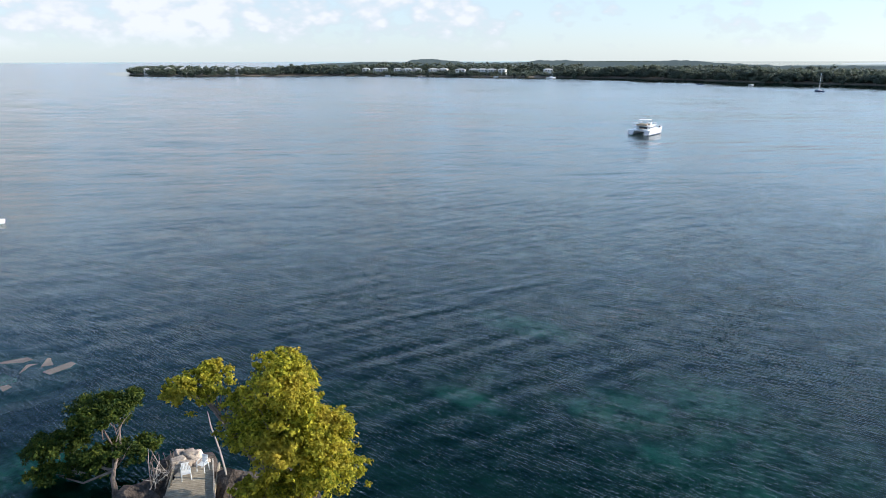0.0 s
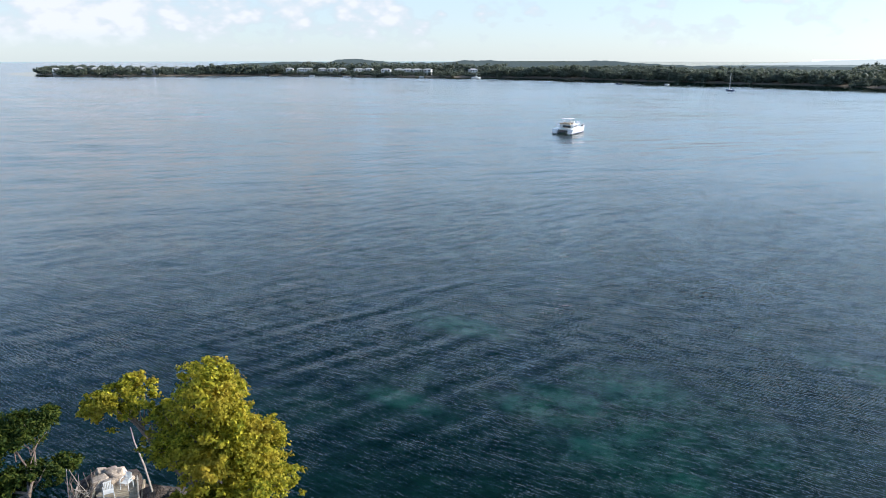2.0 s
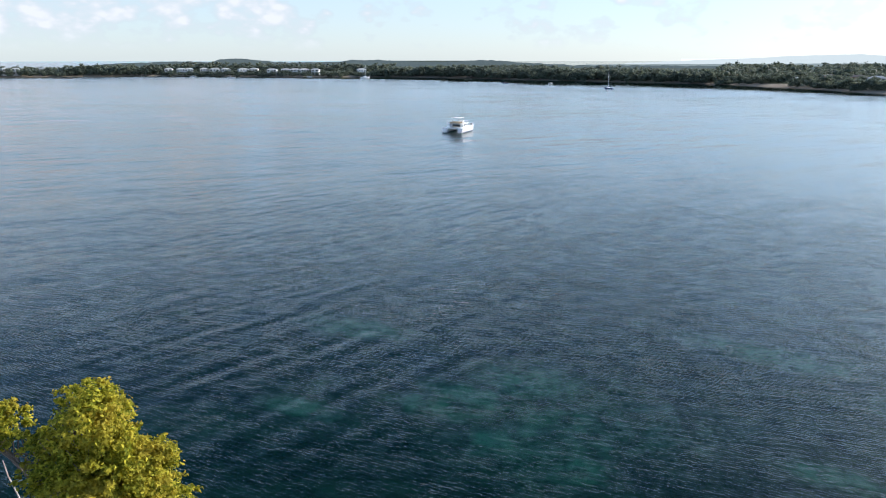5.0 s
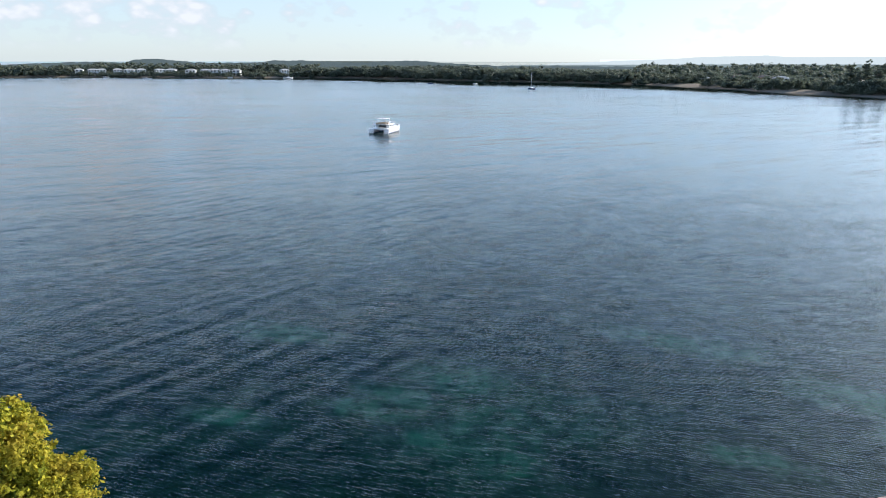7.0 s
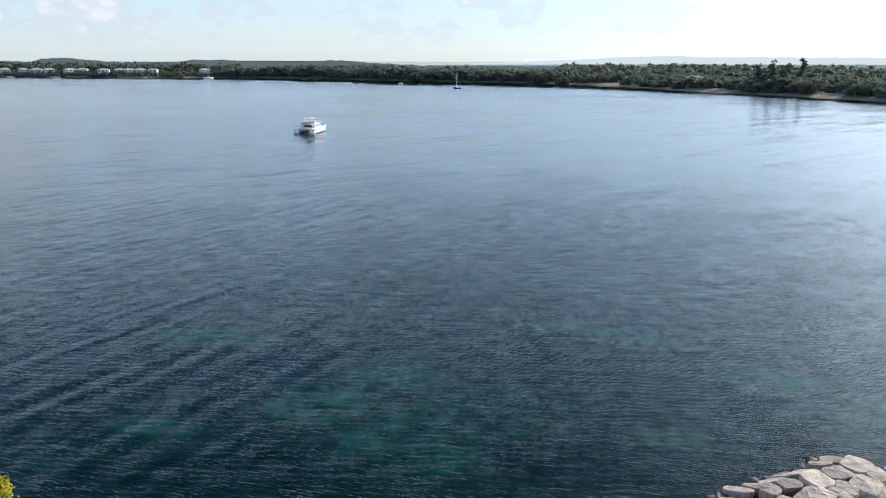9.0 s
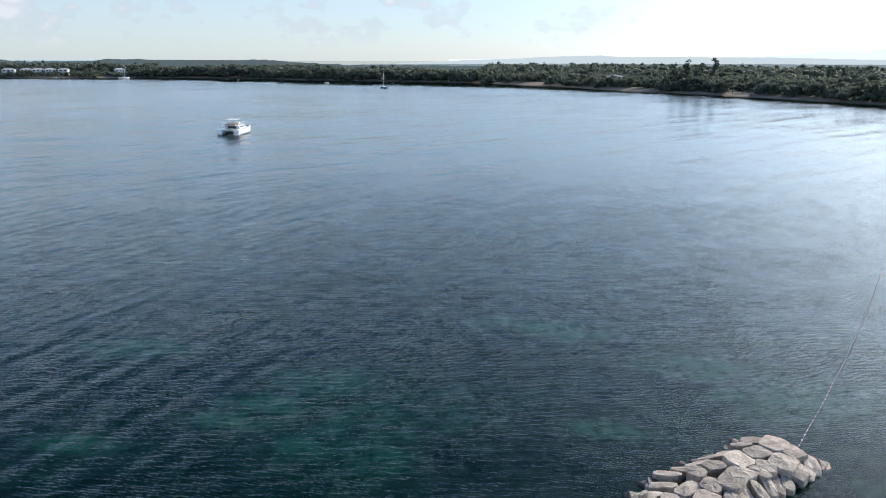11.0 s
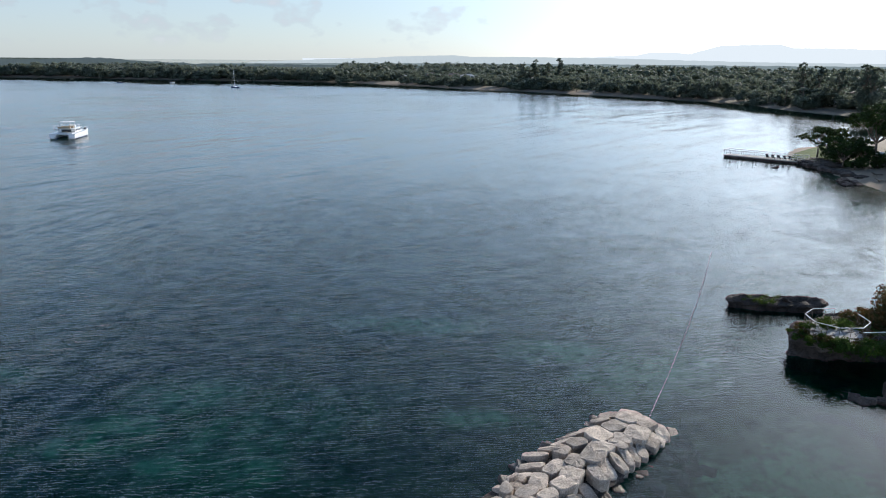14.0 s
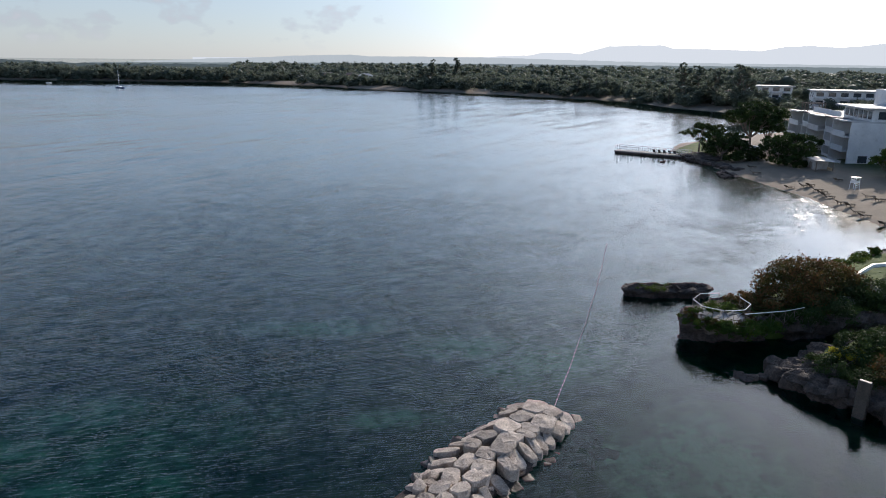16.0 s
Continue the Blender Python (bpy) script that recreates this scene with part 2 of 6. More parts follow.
def water_material():
    """Sea water: wind ripples as tilts of the surface's own normal, gloss by Fresnel, the seabed seen through it.
    The mesh's field still: 1 in the calm water under the far shores, 0 in the open bay."""
    m, n, l = nodes_of("sea_water")
    n.remove(n["Principled BSDF"])
    geo = n.new("ShaderNodeNewGeometry")
    pos = geo.outputs["Position"]
    sep = n.new("ShaderNodeSeparateXYZ")
    l.new(pos, sep.inputs[0])
    at = n.new("ShaderNodeAttribute")
    at.attribute_name = "still"
    still = at.outputs["Fac"]

    def mul(a, b):
        return math_node(n, l, "MULTIPLY", a, b)

    def add(a, b):
        return math_node(n, l, "ADD", a, b)

    def less(k, x):
        return math_node(n, l, "SUBTRACT", 1.0, mul(x, k))

    def plus(a, b):
        v = n.new("ShaderNodeVectorMath")
        l.new(a, v.inputs[0])
        l.new(b, v.inputs[1])
        return v.outputs[0]

    def lean(k, bearing):
        """A tilt of k across crests that run along a bearing from +x."""
        sc = n.new("ShaderNodeVectorMath")
        sc.operation = "SCALE"
        sc.inputs[0].default_value = (-math.sin(radians(bearing)), math.cos(radians(bearing)), 0.0)
        l.new(k, sc.inputs["Scale"])
        return sc.outputs[0]

    def ripple(along, across, bearing, much, detail=2.0):
        """Broken ripples; cycles per metre along and across their crests."""
        fac = noise_node(n, l, pos, 1.0, detail, 0.55, (along, across, 1.0, -bearing))
        return lean(mul(math_node(n, l, "SUBTRACT", fac, 0.5), much), bearing)

    def crests(length, bearing, much, twist, fine):
        """Long-crested ripples: a sine of one wave length, bent and broken by noise."""
        turn = n.new("ShaderNodeMapping")
        turn.inputs["Rotation"].default_value = (0, 0, radians(-bearing))
        l.new(pos, turn.inputs[0])
        w = n.new("ShaderNodeTexWave")
        w.wave_type, w.bands_direction, w.wave_profile = "BANDS", "Y", "SIN"
        w.inputs["Scale"].default_value = 0.314 / length
        w.inputs["Distortion"].default_value, w.inputs["Detail"].default_value = twist, 2.0
        w.inputs["Detail Scale"].default_value, w.inputs["Detail Roughness"].default_value = fine, 0.55
        l.new(turn.outputs[0], w.inputs["Vector"])
        return lean(mul(math_node(n, l, "SUBTRACT", w.outputs["Fac"], 0.5), much), bearing)

    away = n.new("ShaderNodeVectorMath")
    away.operation = "LENGTH"
    l.new(pos, away.inputs[0])
    far = n.new("ShaderNodeMapRange")
    far.interpolation_type = "SMOOTHSTEP"
    far.inputs["From Min"].default_value, far.inputs["From Max"].default_value = 25.0, 190.0
    l.new(away.outputs["Value"], far.inputs["Value"])
    far = far.outputs["Result"]
    # wind lanes, cat's-paws and slicks: where the breeze touches down the ripples stand higher
    lanes = ramp_node(n, l, noise_node(n, l, pos, 0.012, 4.0, 0.6, (1.0, 2.6, 1.0, 30)), 0.36, 0.64)
    paws = ramp_node(n, l, noise_node(n, l, pos, 0.075, 4.0, 0.62, (1.0, 1.7, 1.0, 20)), 0.34, 0.66)
    gust = ramp_node(n, l, noise_node(n, l, pos, 0.35, 3.0, 0.6), 0.30, 0.70)
    slick = ramp_node(n, l, noise_node(n, l, pos, 0.020, 5.0, 0.62, (1.0, 2.4, 1.0, -8)), 0.60, 0.70)
    # sheltered water behind the breakwater lies calmer
    shelter = mul(ramp_node(n, l, sep.outputs["X"], 24.0, 32.0), ramp_node(n, l, sep.outputs["Y"], 19.0, 13.0))
    amp = add(add(mul(lanes, WATER["lanes"]), mul(paws, WATER["paws"])), WATER["base"])
    amp = mul(amp, less(0.74, shelter))
    amp = mul(amp, less(0.93, still))
    amp = mul(amp, less(0.75, mul(slick, far)))
    amp = mul(amp, less(0.35, far))
    fine_amp = mul(mul(amp, less(WATER["fade"], far)), add(mul(gust, 0.7), 0.5))
    tilt = None
    for along, across, bearing, much in WATER["ripples"]:
        k = ripple(along, across, bearing, mul(fine_amp, much))
        tilt = plus(tilt, k) if tilt else k
    for length, bearing, much, twist, fine in WATER["crests"]:
        tilt = plus(tilt, crests(length, bearing, mul(fine_amp, much), twist, fine))
    for along, across, bearing, much in WATER["waves"]:
        tilt = plus(tilt, ripple(along, across, bearing, mul(amp, much), 3.0))
    for along, across, bearing, much in WATER["chop"]:
        tilt = plus(tilt, ripple(along, across, bearing, mul(mul(far, less(0.95, still)), much), 3.0))
    norm = n.new("ShaderNodeVectorMath")
    norm.operation = "NORMALIZE"
    l.new(plus(tilt, geo.outputs["Normal"]), norm.inputs[0])
    wave = norm.outputs[0]
    rough = add(WATER["gloss"][0], mul(mul(far, less(0.8, still)), add(WATER["gloss"][1], mul(lanes, WATER["gloss"][2]))))
    gloss = n.new("ShaderNodeBsdfGlossy")
    l.new(rough, gloss.inputs["Roughness"])
    l.new(wave, gloss.inputs["Normal"])
    body = n.new("ShaderNodeBsdfDiffuse")
    body.inputs["Color"].default_value = (*WATER["body"], 1)
    clear = n.new("ShaderNodeBsdfTransparent")
    clear.inputs["Color"].default_value = (*WATER["clear"], 1)
    under = n.new("ShaderNodeMixShader")
    under.inputs[0].default_value = 0.86
    l.new(body.outputs[0], under.inputs[1])
    l.new(clear.outputs[0], under.inputs[2])
    fres = n.new("ShaderNodeFresnel")
    fres.inputs["IOR"].default_value = 1.33
    l.new(wave, fres.inputs["Normal"])
    mx = n.new("ShaderNodeMixShader")
    l.new(fres.outputs[0], mx.inputs[0])
    l.new(under.outputs[0], mx.inputs[1])
    l.new(gloss.outputs[0], mx.inputs[2])
    l.new(mx.outputs[0], n["Material Output"].inputs[0])
    return m


def ground_material():
    """Sand, turf and seabed by the mesh's own fields: shore (metres inland), sand (0 to 1)."""
    m, n, l = nodes_of("ground")
    p = n["Principled BSDF"]
    pos = n.new("ShaderNodeNewGeometry").outputs["Position"]
    at = n.new("ShaderNodeAttribute")
    at.attribute_name = "shore"
    sd = n.new("ShaderNodeAttribute")
    sd.attribute_name = "sand"
    weed = mix_node(n, l, ramp_node(n, l, noise_node(n, l, pos, 0.55, 6.0, 0.65), 0.35, 0.65), (0.020, 0.028, 0.016), (0.085, 0.105, 0.050))
    broken = ramp_node(n, l, noise_node(n, l, pos, 0.75, 6.0, 0.7), 0.34, 0.58)
    bed = mix_node(n, l, math_node(n, l, "MULTIPLY", sd.outputs["Fac"], math_node(n, l, "ADD", math_node(n, l, "MULTIPLY", broken, 0.85), 0.25)), weed, (0.52, 0.68, 0.40))
    sand = mix_node(n, l, noise_node(n, l, pos, 0.7, 6.0, 0.6), (0.23, 0.185, 0.14), (0.34, 0.28, 0.21))
    turf = mix_node(n, l, noise_node(n, l, pos, 0.35, 6.0, 0.7), (0.045, 0.075, 0.022), (0.12, 0.13, 0.05))
    edge = math_node(n, l, "ADD", at.outputs["Fac"], math_node(n, l, "MULTIPLY", noise_node(n, l, pos, 0.2, 4.0), 6.0))
    land = mix_node(n, l, ramp_node(n, l, edge, 20.0, 30.0), sand, turf)
    land = mix_node(n, l, ramp_node(n, l, at.outputs["Fac"], 34.0, 60.0), land, (0.035, 0.05, 0.03))
    col = mix_node(n, l, ramp_node(n, l, at.outputs["Fac"], -1.5, 0.3), bed, land)
    l.new(col, p.inputs["Base Color"])
    p.inputs["Roughness"].default_value, p.inputs["Specular IOR Level"].default_value = 0.9, 0.2
    k = n.new("ShaderNodeBump")
    k.inputs["Strength"].default_value, k.inputs["Distance"].default_value = 0.6, 0.15
    l.new(noise_node(n, l, pos, 2.5, 6.0, 0.65), k.inputs["Height"])
    l.new(k.outputs[0], p.inputs["Normal"])
    return m


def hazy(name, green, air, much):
    """The distant backdrop of hills, kilometres behind everything else: haze is painted on as a glow in the bright
    sky's colour.
    """
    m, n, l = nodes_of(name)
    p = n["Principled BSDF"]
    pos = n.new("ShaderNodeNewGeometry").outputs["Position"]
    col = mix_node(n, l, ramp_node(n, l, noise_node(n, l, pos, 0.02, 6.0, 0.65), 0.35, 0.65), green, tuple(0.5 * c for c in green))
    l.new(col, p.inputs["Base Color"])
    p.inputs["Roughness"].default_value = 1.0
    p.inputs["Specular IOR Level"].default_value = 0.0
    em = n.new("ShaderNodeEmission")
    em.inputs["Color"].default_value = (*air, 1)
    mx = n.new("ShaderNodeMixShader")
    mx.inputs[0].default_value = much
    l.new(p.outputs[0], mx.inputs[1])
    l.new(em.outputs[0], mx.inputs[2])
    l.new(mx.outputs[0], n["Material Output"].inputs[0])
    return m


M = {
    "water": water_material(),
    "ground": ground_material(),
    "stone": surface("armour_stone", (0.25, 0.20, 0.16), (0.66, 0.55, 0.45), 0.85, 0, 1.1, 11, 0.045, 0.30, (0.12, 0.10, 0.08)),
    "shorestone": surface("soaked_stone", (0.03, 0.025, 0.02), (0.10, 0.08, 0.06), 0.5, 0, 1.2, 10, 0.06, 0.3),
    "wetstone": surface("wet_stone", (0.12, 0.10, 0.075), (0.25, 0.21, 0.155), 0.45, 0, 0.9, 14, 0.05, 0.15),
    "reef": surface("reef_rock", (0.034, 0.027, 0.023), (0.135, 0.103, 0.085), 0.9, 0, 0.9, 7, 0.2, 0.0, (0.03, 0.028, 0.022)),
    "grass": surface("turf", (0.045, 0.080, 0.014), (0.11, 0.15, 0.030), 0.9, 0, 0.8, 9, 0.05, 0, (0.13, 0.13, 0.05), 0.2),
    "bark": surface("bark", (0.12, 0.09, 0.07), (0.26, 0.21, 0.17), 0.9, 0, 3, 25, 0.03),
    "drift": surface("bleached_wood", (0.32, 0.28, 0.24), (0.50, 0.45, 0.39), 0.8, 0, 4, 30, 0.02),
    "plank": surface("weathered_plank", (0.30, 0.245, 0.17), (0.46, 0.39, 0.29), 0.75, 0, 5, 30, 0.006, 0.12),
    "thatch": surface("thatch", (0.08, 0.06, 0.045), (0.20, 0.16, 0.11), 0.95, 0, 3, 30, 0.04),
    "white": surface("white_paint", (0.74, 0.74, 0.73), (0.84, 0.84, 0.83), 0.45, 0, 1.2, 20, 0.002),
    "render": surface("white_render", (0.62, 0.61, 0.60), (0.78, 0.77, 0.75), 0.8, 0, 0.5, 8, 0.004, 0, (0.50, 0.48, 0.45)),
    "concrete": surface("concrete", (0.34, 0.32, 0.30), (0.48, 0.46, 0.43), 0.85, 0, 0.8, 12, 0.01, 0, (0.24, 0.23, 0.21)),
    "roof": surface("pale_roof", (0.42, 0.41, 0.40), (0.58, 0.57, 0.55), 0.7, 0, 0.4, 5, 0.01),
    "darkroof": surface("dark_roof", (0.10, 0.075, 0.07), (0.17, 0.13, 0.12), 0.7, 0, 0.6, 6, 0.02),
    "glass": surface("window_glass", (0.03, 0.04, 0.05), (0.06, 0.07, 0.08), 0.08, 0, 0.7, 3, 0),
    "steel": surface("galvanised_steel", (0.55, 0.56, 0.57), (0.70, 0.70, 0.70), 0.35, 0.6, 3, 30, 0),
    "rubber": surface("dark_plastic", (0.02, 0.02, 0.022), (0.05, 0.05, 0.05), 0.5, 0, 4, 20, 0),
    "hull": surface("gelcoat", (0.78, 0.79, 0.80), (0.84, 0.84, 0.84), 0.2, 0, 0.6, 8, 0),
    "navy": surface("blue_canvas", (0.03, 0.06, 0.14), (0.05, 0.09, 0.19), 0.8, 0, 2, 12, 0.004),
    "tan": surface("tan_paint", (0.42, 0.30, 0.18), (0.55, 0.42, 0.27), 0.7, 0, 1, 12, 0.003),
    "leaf_gold": foliage("leaf_gold", (0.60, 0.54, 0.055), (0.17, 0.20, 0.018), (0.48, 0.38, 0.05), 0.46),
    "leaf_green": foliage("leaf_green", (0.055, 0.105, 0.018), (0.11, 0.14, 0.022), (0.038, 0.078, 0.016)),
    "leaf_deep": foliage("leaf_deep", (0.030, 0.060, 0.012), (0.105, 0.130, 0.020), (0.024, 0.045, 0.012), 0.3),
    "leaf_dark": foliage("leaf_dark", (0.028, 0.055, 0.016), (0.055, 0.085, 0.022), (0.035, 0.05, 0.02), 0.25),
    "leaf_rust": foliage("leaf_rust", (0.06, 0.065, 0.02), (0.17, 0.085, 0.035), (0.045, 0.055, 0.016), 0.35),
    # haze painted in: paler, greyer leaf colours and a sheen
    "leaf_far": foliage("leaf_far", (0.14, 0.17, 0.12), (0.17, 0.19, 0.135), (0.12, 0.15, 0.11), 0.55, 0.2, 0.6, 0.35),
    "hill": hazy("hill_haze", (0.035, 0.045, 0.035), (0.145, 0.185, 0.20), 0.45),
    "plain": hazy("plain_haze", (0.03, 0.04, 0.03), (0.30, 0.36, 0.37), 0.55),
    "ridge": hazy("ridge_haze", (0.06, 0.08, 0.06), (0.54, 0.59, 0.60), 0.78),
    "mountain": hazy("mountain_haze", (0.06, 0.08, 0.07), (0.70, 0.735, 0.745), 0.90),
}


# ---- mesh helpers ----
def link(name, verts, faces, material, parent=None, label="", smooth=False):
    me = bpy.data.meshes.new(name)
    me.from_pydata([tuple(map(float, v)) for v in verts], [], [tuple(int(i) for i in f) for f in faces])
    me.materials.append(M[material] if isinstance(material, str) else material)
    if smooth:
        me.polygons.foreach_set("use_smooth", [True] * len(me.polygons))
    ob = new(name, me)
    ob.parent = parent
    if label:
        ob["label"] = label
    return ob


def part(name, bm, material, parent=None, label="", smooth=False):
    me = bpy.data.meshes.new(name)
    bmesh.ops.recalc_face_normals(bm, faces=bm.faces)
    bm.to_mesh(me)
    bm.free()
    me.materials.append(M[material])
    if smooth:
        me.polygons.foreach_set("use_smooth", [True] * len(me.polygons))
    ob = new(name, me)
    ob.parent = parent
    if label:
        ob["label"] = label
    return ob


def thing(name, m, label, category, group=""):
    ob = new(name)
    ob.empty_display_size = 0.3
    ob.matrix_basis = m
    return tagged(ob, label, category, group)


def add_box(bm, c, s, rz=0.0, bevel=0.0, taper=1.0, rx=0.0, ry=0.0):
    r = bmesh.ops.create_cube(bm, size=1.0)
    vs = r["verts"]
    for v in vs:
        k = taper if v.co.z > 0 else 1.0
        v.co = Vector((v.co.x * s[0] * k, v.co.y * s[1] * k, v.co.z * s[2]))
    if bevel:
        es = list({e for v in vs for e in v.link_edges})
        vs = list({v for f in bmesh.ops.bevel(bm, geom=es, offset=bevel, segments=1, affect="EDGES", profile=0.5)["faces"] for v in f.verts} | {v for v in vs if v.is_valid})
    bmesh.ops.transform(bm, matrix=pose(*c, rx, ry, rz), verts=vs)
    return vs


def box(name, c, s, material, parent=None, rz=0.0, bevel=0.0, label="", taper=1.0, rx=0.0, ry=0.0):
    bm = bmesh.new()
    add_box(bm, c, s, rz, bevel, taper, rx, ry)
    return part(name, bm, material, parent, label)


def tube(points, radii, sides=6):
    """A tapering tube along a line of points: vertices and faces."""
    pts = [Vector(p) for p in points]
    vs, fs = [], []
    for i, p in enumerate(pts):
        d = (pts[min(i + 1, len(pts) - 1)] - pts[max(i - 1, 0)]).normalized()
        u = d.orthogonal().normalized() if abs(d.z) > 0.95 else d.cross(Vector((0, 0, 1))).normalized()
        w = d.cross(u)
        for k in range(sides):
            a = math.tau * k / sides
            vs.append(p + (u * math.cos(a) + w * math.sin(a)) * radii[i])
    for i in range(len(pts) - 1):
        for k in range(sides):
            a, b = i * sides + k, i * sides + (k + 1) % sides
            fs.append((a, b, b + sides, a + sides))
    fs.append(tuple(range(sides - 1, -1, -1)))
    fs.append(tuple(range((len(pts) - 1) * sides, len(pts) * sides)))
    return vs, fs


def joined(*shapes):
    vs, fs = [], []
    for v, f in shapes:
        o = len(vs)
        vs += list(v)
        fs += [tuple(i + o for i in q) for q in f]
    return vs, fs


def rod(name, a, b, r, material, parent=None, sides=6, label=""):
    v, f = tube([a, b], [r, r], sides)
    return link(name, v, f, material, parent, label)


def fbm(p, scale, octaves=4):
    return noise.fractal(Vector(p) * scale, 0.9, 2.1, octaves, noise_basis="PERLIN_ORIGINAL")


# ---- leaves, trees, rocks ----
def leaf_mesh(rng, blobs, n, size, spread=0.30, per=40, up=0.35):
    """n small kite-shaped leaves in sprays round the skins of ellipsoid masses (x, y, z, rx, ry, rz)."""
    b = np.array(blobs, float)
    w = (b[:, 3] * b[:, 4] * b[:, 5]) ** 0.667
    k = max(1, n // per)
    which = rng.choice(len(b), k, p=w / w.sum())
    d = rng.normal(size=(k, 3))
    d[:, 2] = np.where(d[:, 2] < -0.5, -d[:, 2] * 0.6, d[:, 2])
    d /= np.linalg.norm(d, axis=1, keepdims=True)
    rad = 0.62 + 0.42 * rng.random((k, 1)) ** 0.6
    mid = b[which, :3] + d * b[which, 3:] * rad
    idx = rng.integers(0, k, n)
    mean = b[which, 3:].mean(1)
    jit = rng.normal(size=(n, 3)) * (spread * np.minimum(mean[idx], 2.0) * 0.55)[:, None] * np.array([1, 1, 0.6])
    pos = mid[idx] + jit
    nor = d[idx] * 0.8 + rng.normal(size=(n, 3)) * 0.75 + np.array([0, 0, up])
    nor /= np.linalg.norm(nor, axis=1, keepdims=True)
    u = np.cross(nor, rng.normal(size=(n, 3)))
    u /= np.linalg.norm(u, axis=1, keepdims=True) + 1e-9
    v = np.cross(nor, u)
    s = (size * (0.65 + 0.7 * rng.random(n)))[:, None]
    fold = nor * s * 0.12
    verts = np.stack([pos - u * s * 0.5, pos + v * s * 0.30 + fold, pos + u * s * 0.55, pos - v * s * 0.30 + fold], 1).reshape(-1, 3)
    faces = np.arange(4 * n).reshape(n, 4)
    return verts, faces


def fast_link(name, verts, faces, material, parent=None, label=""):
    """As link(), for large arrays of quads."""
    me = bpy.data.meshes.new(name)
    verts, faces = np.asarray(verts, np.float32), np.asarray(faces, np.int32)
    me.vertices.add(len(verts))
    me.vertices.foreach_set("co", verts.ravel())
    me.loops.add(faces.size)
    me.loops.foreach_set("vertex_index", faces.ravel())
    me.polygons.add(len(faces))
    me.polygons.foreach_set("loop_start", np.arange(0, faces.size, faces.shape[1], dtype=np.int32))
    me.update(calc_edges=True)
    me.materials.append(M[material])
    ob = new(name, me)
    ob.parent = parent
    if label:
        ob["label"] = label
    return ob


def tree(base, blobs, n, size, leaf, label, trunk_r=0.18, fork=None, seed=1, lean=(0, 0), group="", category="tree", bare=0, spread=0.30, bark="bark", per=40, lumps=0):
    """A tree at base: a bent trunk, a limb to each mass of its crown with twigs, and the leaves. Blobs are measured from the base."""
    rng = np.random.default_rng(seed)
    t = thing("tree", pose(*base), label, category, group)
    b = np.array(blobs, float)
    top = b[:, 2].min() if fork is None else fork
    f = Vector((lean[0], lean[1], top))
    v, fs = tube([(0, 0, -0.4), (f.x * 0.2 + 0.06, f.y * 0.2, top * 0.35), (f.x * 0.6 - 0.05, f.y * 0.6, top * 0.72), f], [trunk_r * 1.35, trunk_r, trunk_r * 0.85, trunk_r * 0.7], 8)
    link("trunk", v, fs, bark, t, smooth=True)
    for q in b:
        c = Vector(q[:3])
        m = f.lerp(c, 0.5) + Vector((rng.normal() * 0.2, rng.normal() * 0.2, -0.1 * (c - f).length))
        shapes = [tube([f, m, c], [trunk_r * 0.55, trunk_r * 0.38, trunk_r * 0.2], 6)]
        for _ in range(6 + bare):
            d = Vector(rng.normal(size=3))
            d.z = abs(d.z) * 0.6
            d.normalize()
            e = c + Vector((d.x * q[3], d.y * q[4], d.z * q[5])) * (0.75 + 0.2 * rng.random())
            a = f.lerp(c, 0.45 + 0.5 * rng.random())
            shapes.append(tube([a, a.lerp(e, 0.55) + Vector((0, 0, 0.12 * q[5])), e], [trunk_r * 0.2, trunk_r * 0.12, trunk_r * 0.05], 5))
        v, fs = joined(*shapes)
        link("limb", v, fs, bark, t)
    if lumps:      # the crown breaks up into many smaller bunches
        small = []
        for q in b:
            for _ in range(lumps):
                d = rng.normal(size=3)
                d[2] = abs(d[2]) * 0.9 - 0.25
                d /= np.linalg.norm(d)
                k = 0.40 + 0.20 * rng.random()
                small.append((*(q[:3] + d * q[3:] * 0.76), *(q[3:] * k)))
            small.append((*q[:3], *(q[3:] * 0.75)))
        blobs = small
    v, fs = leaf_mesh(rng, blobs, n, size, spread, per)
    fast_link("crown", v, fs, leaf, t)
    return t


ICO_V, ICO_F = None, None


def ico():
    global ICO_V, ICO_F
    if ICO_V is None:
        bm = bmesh.new()
        bmesh.ops.create_icosphere(bm, subdivisions=2, radius=1.0)
        ICO_V = np.array([v.co[:] for v in bm.verts])
        ICO_F = np.array([[v.index for v in f.verts] for f in bm.faces])
        bm.free()
    return ICO_V, ICO_F


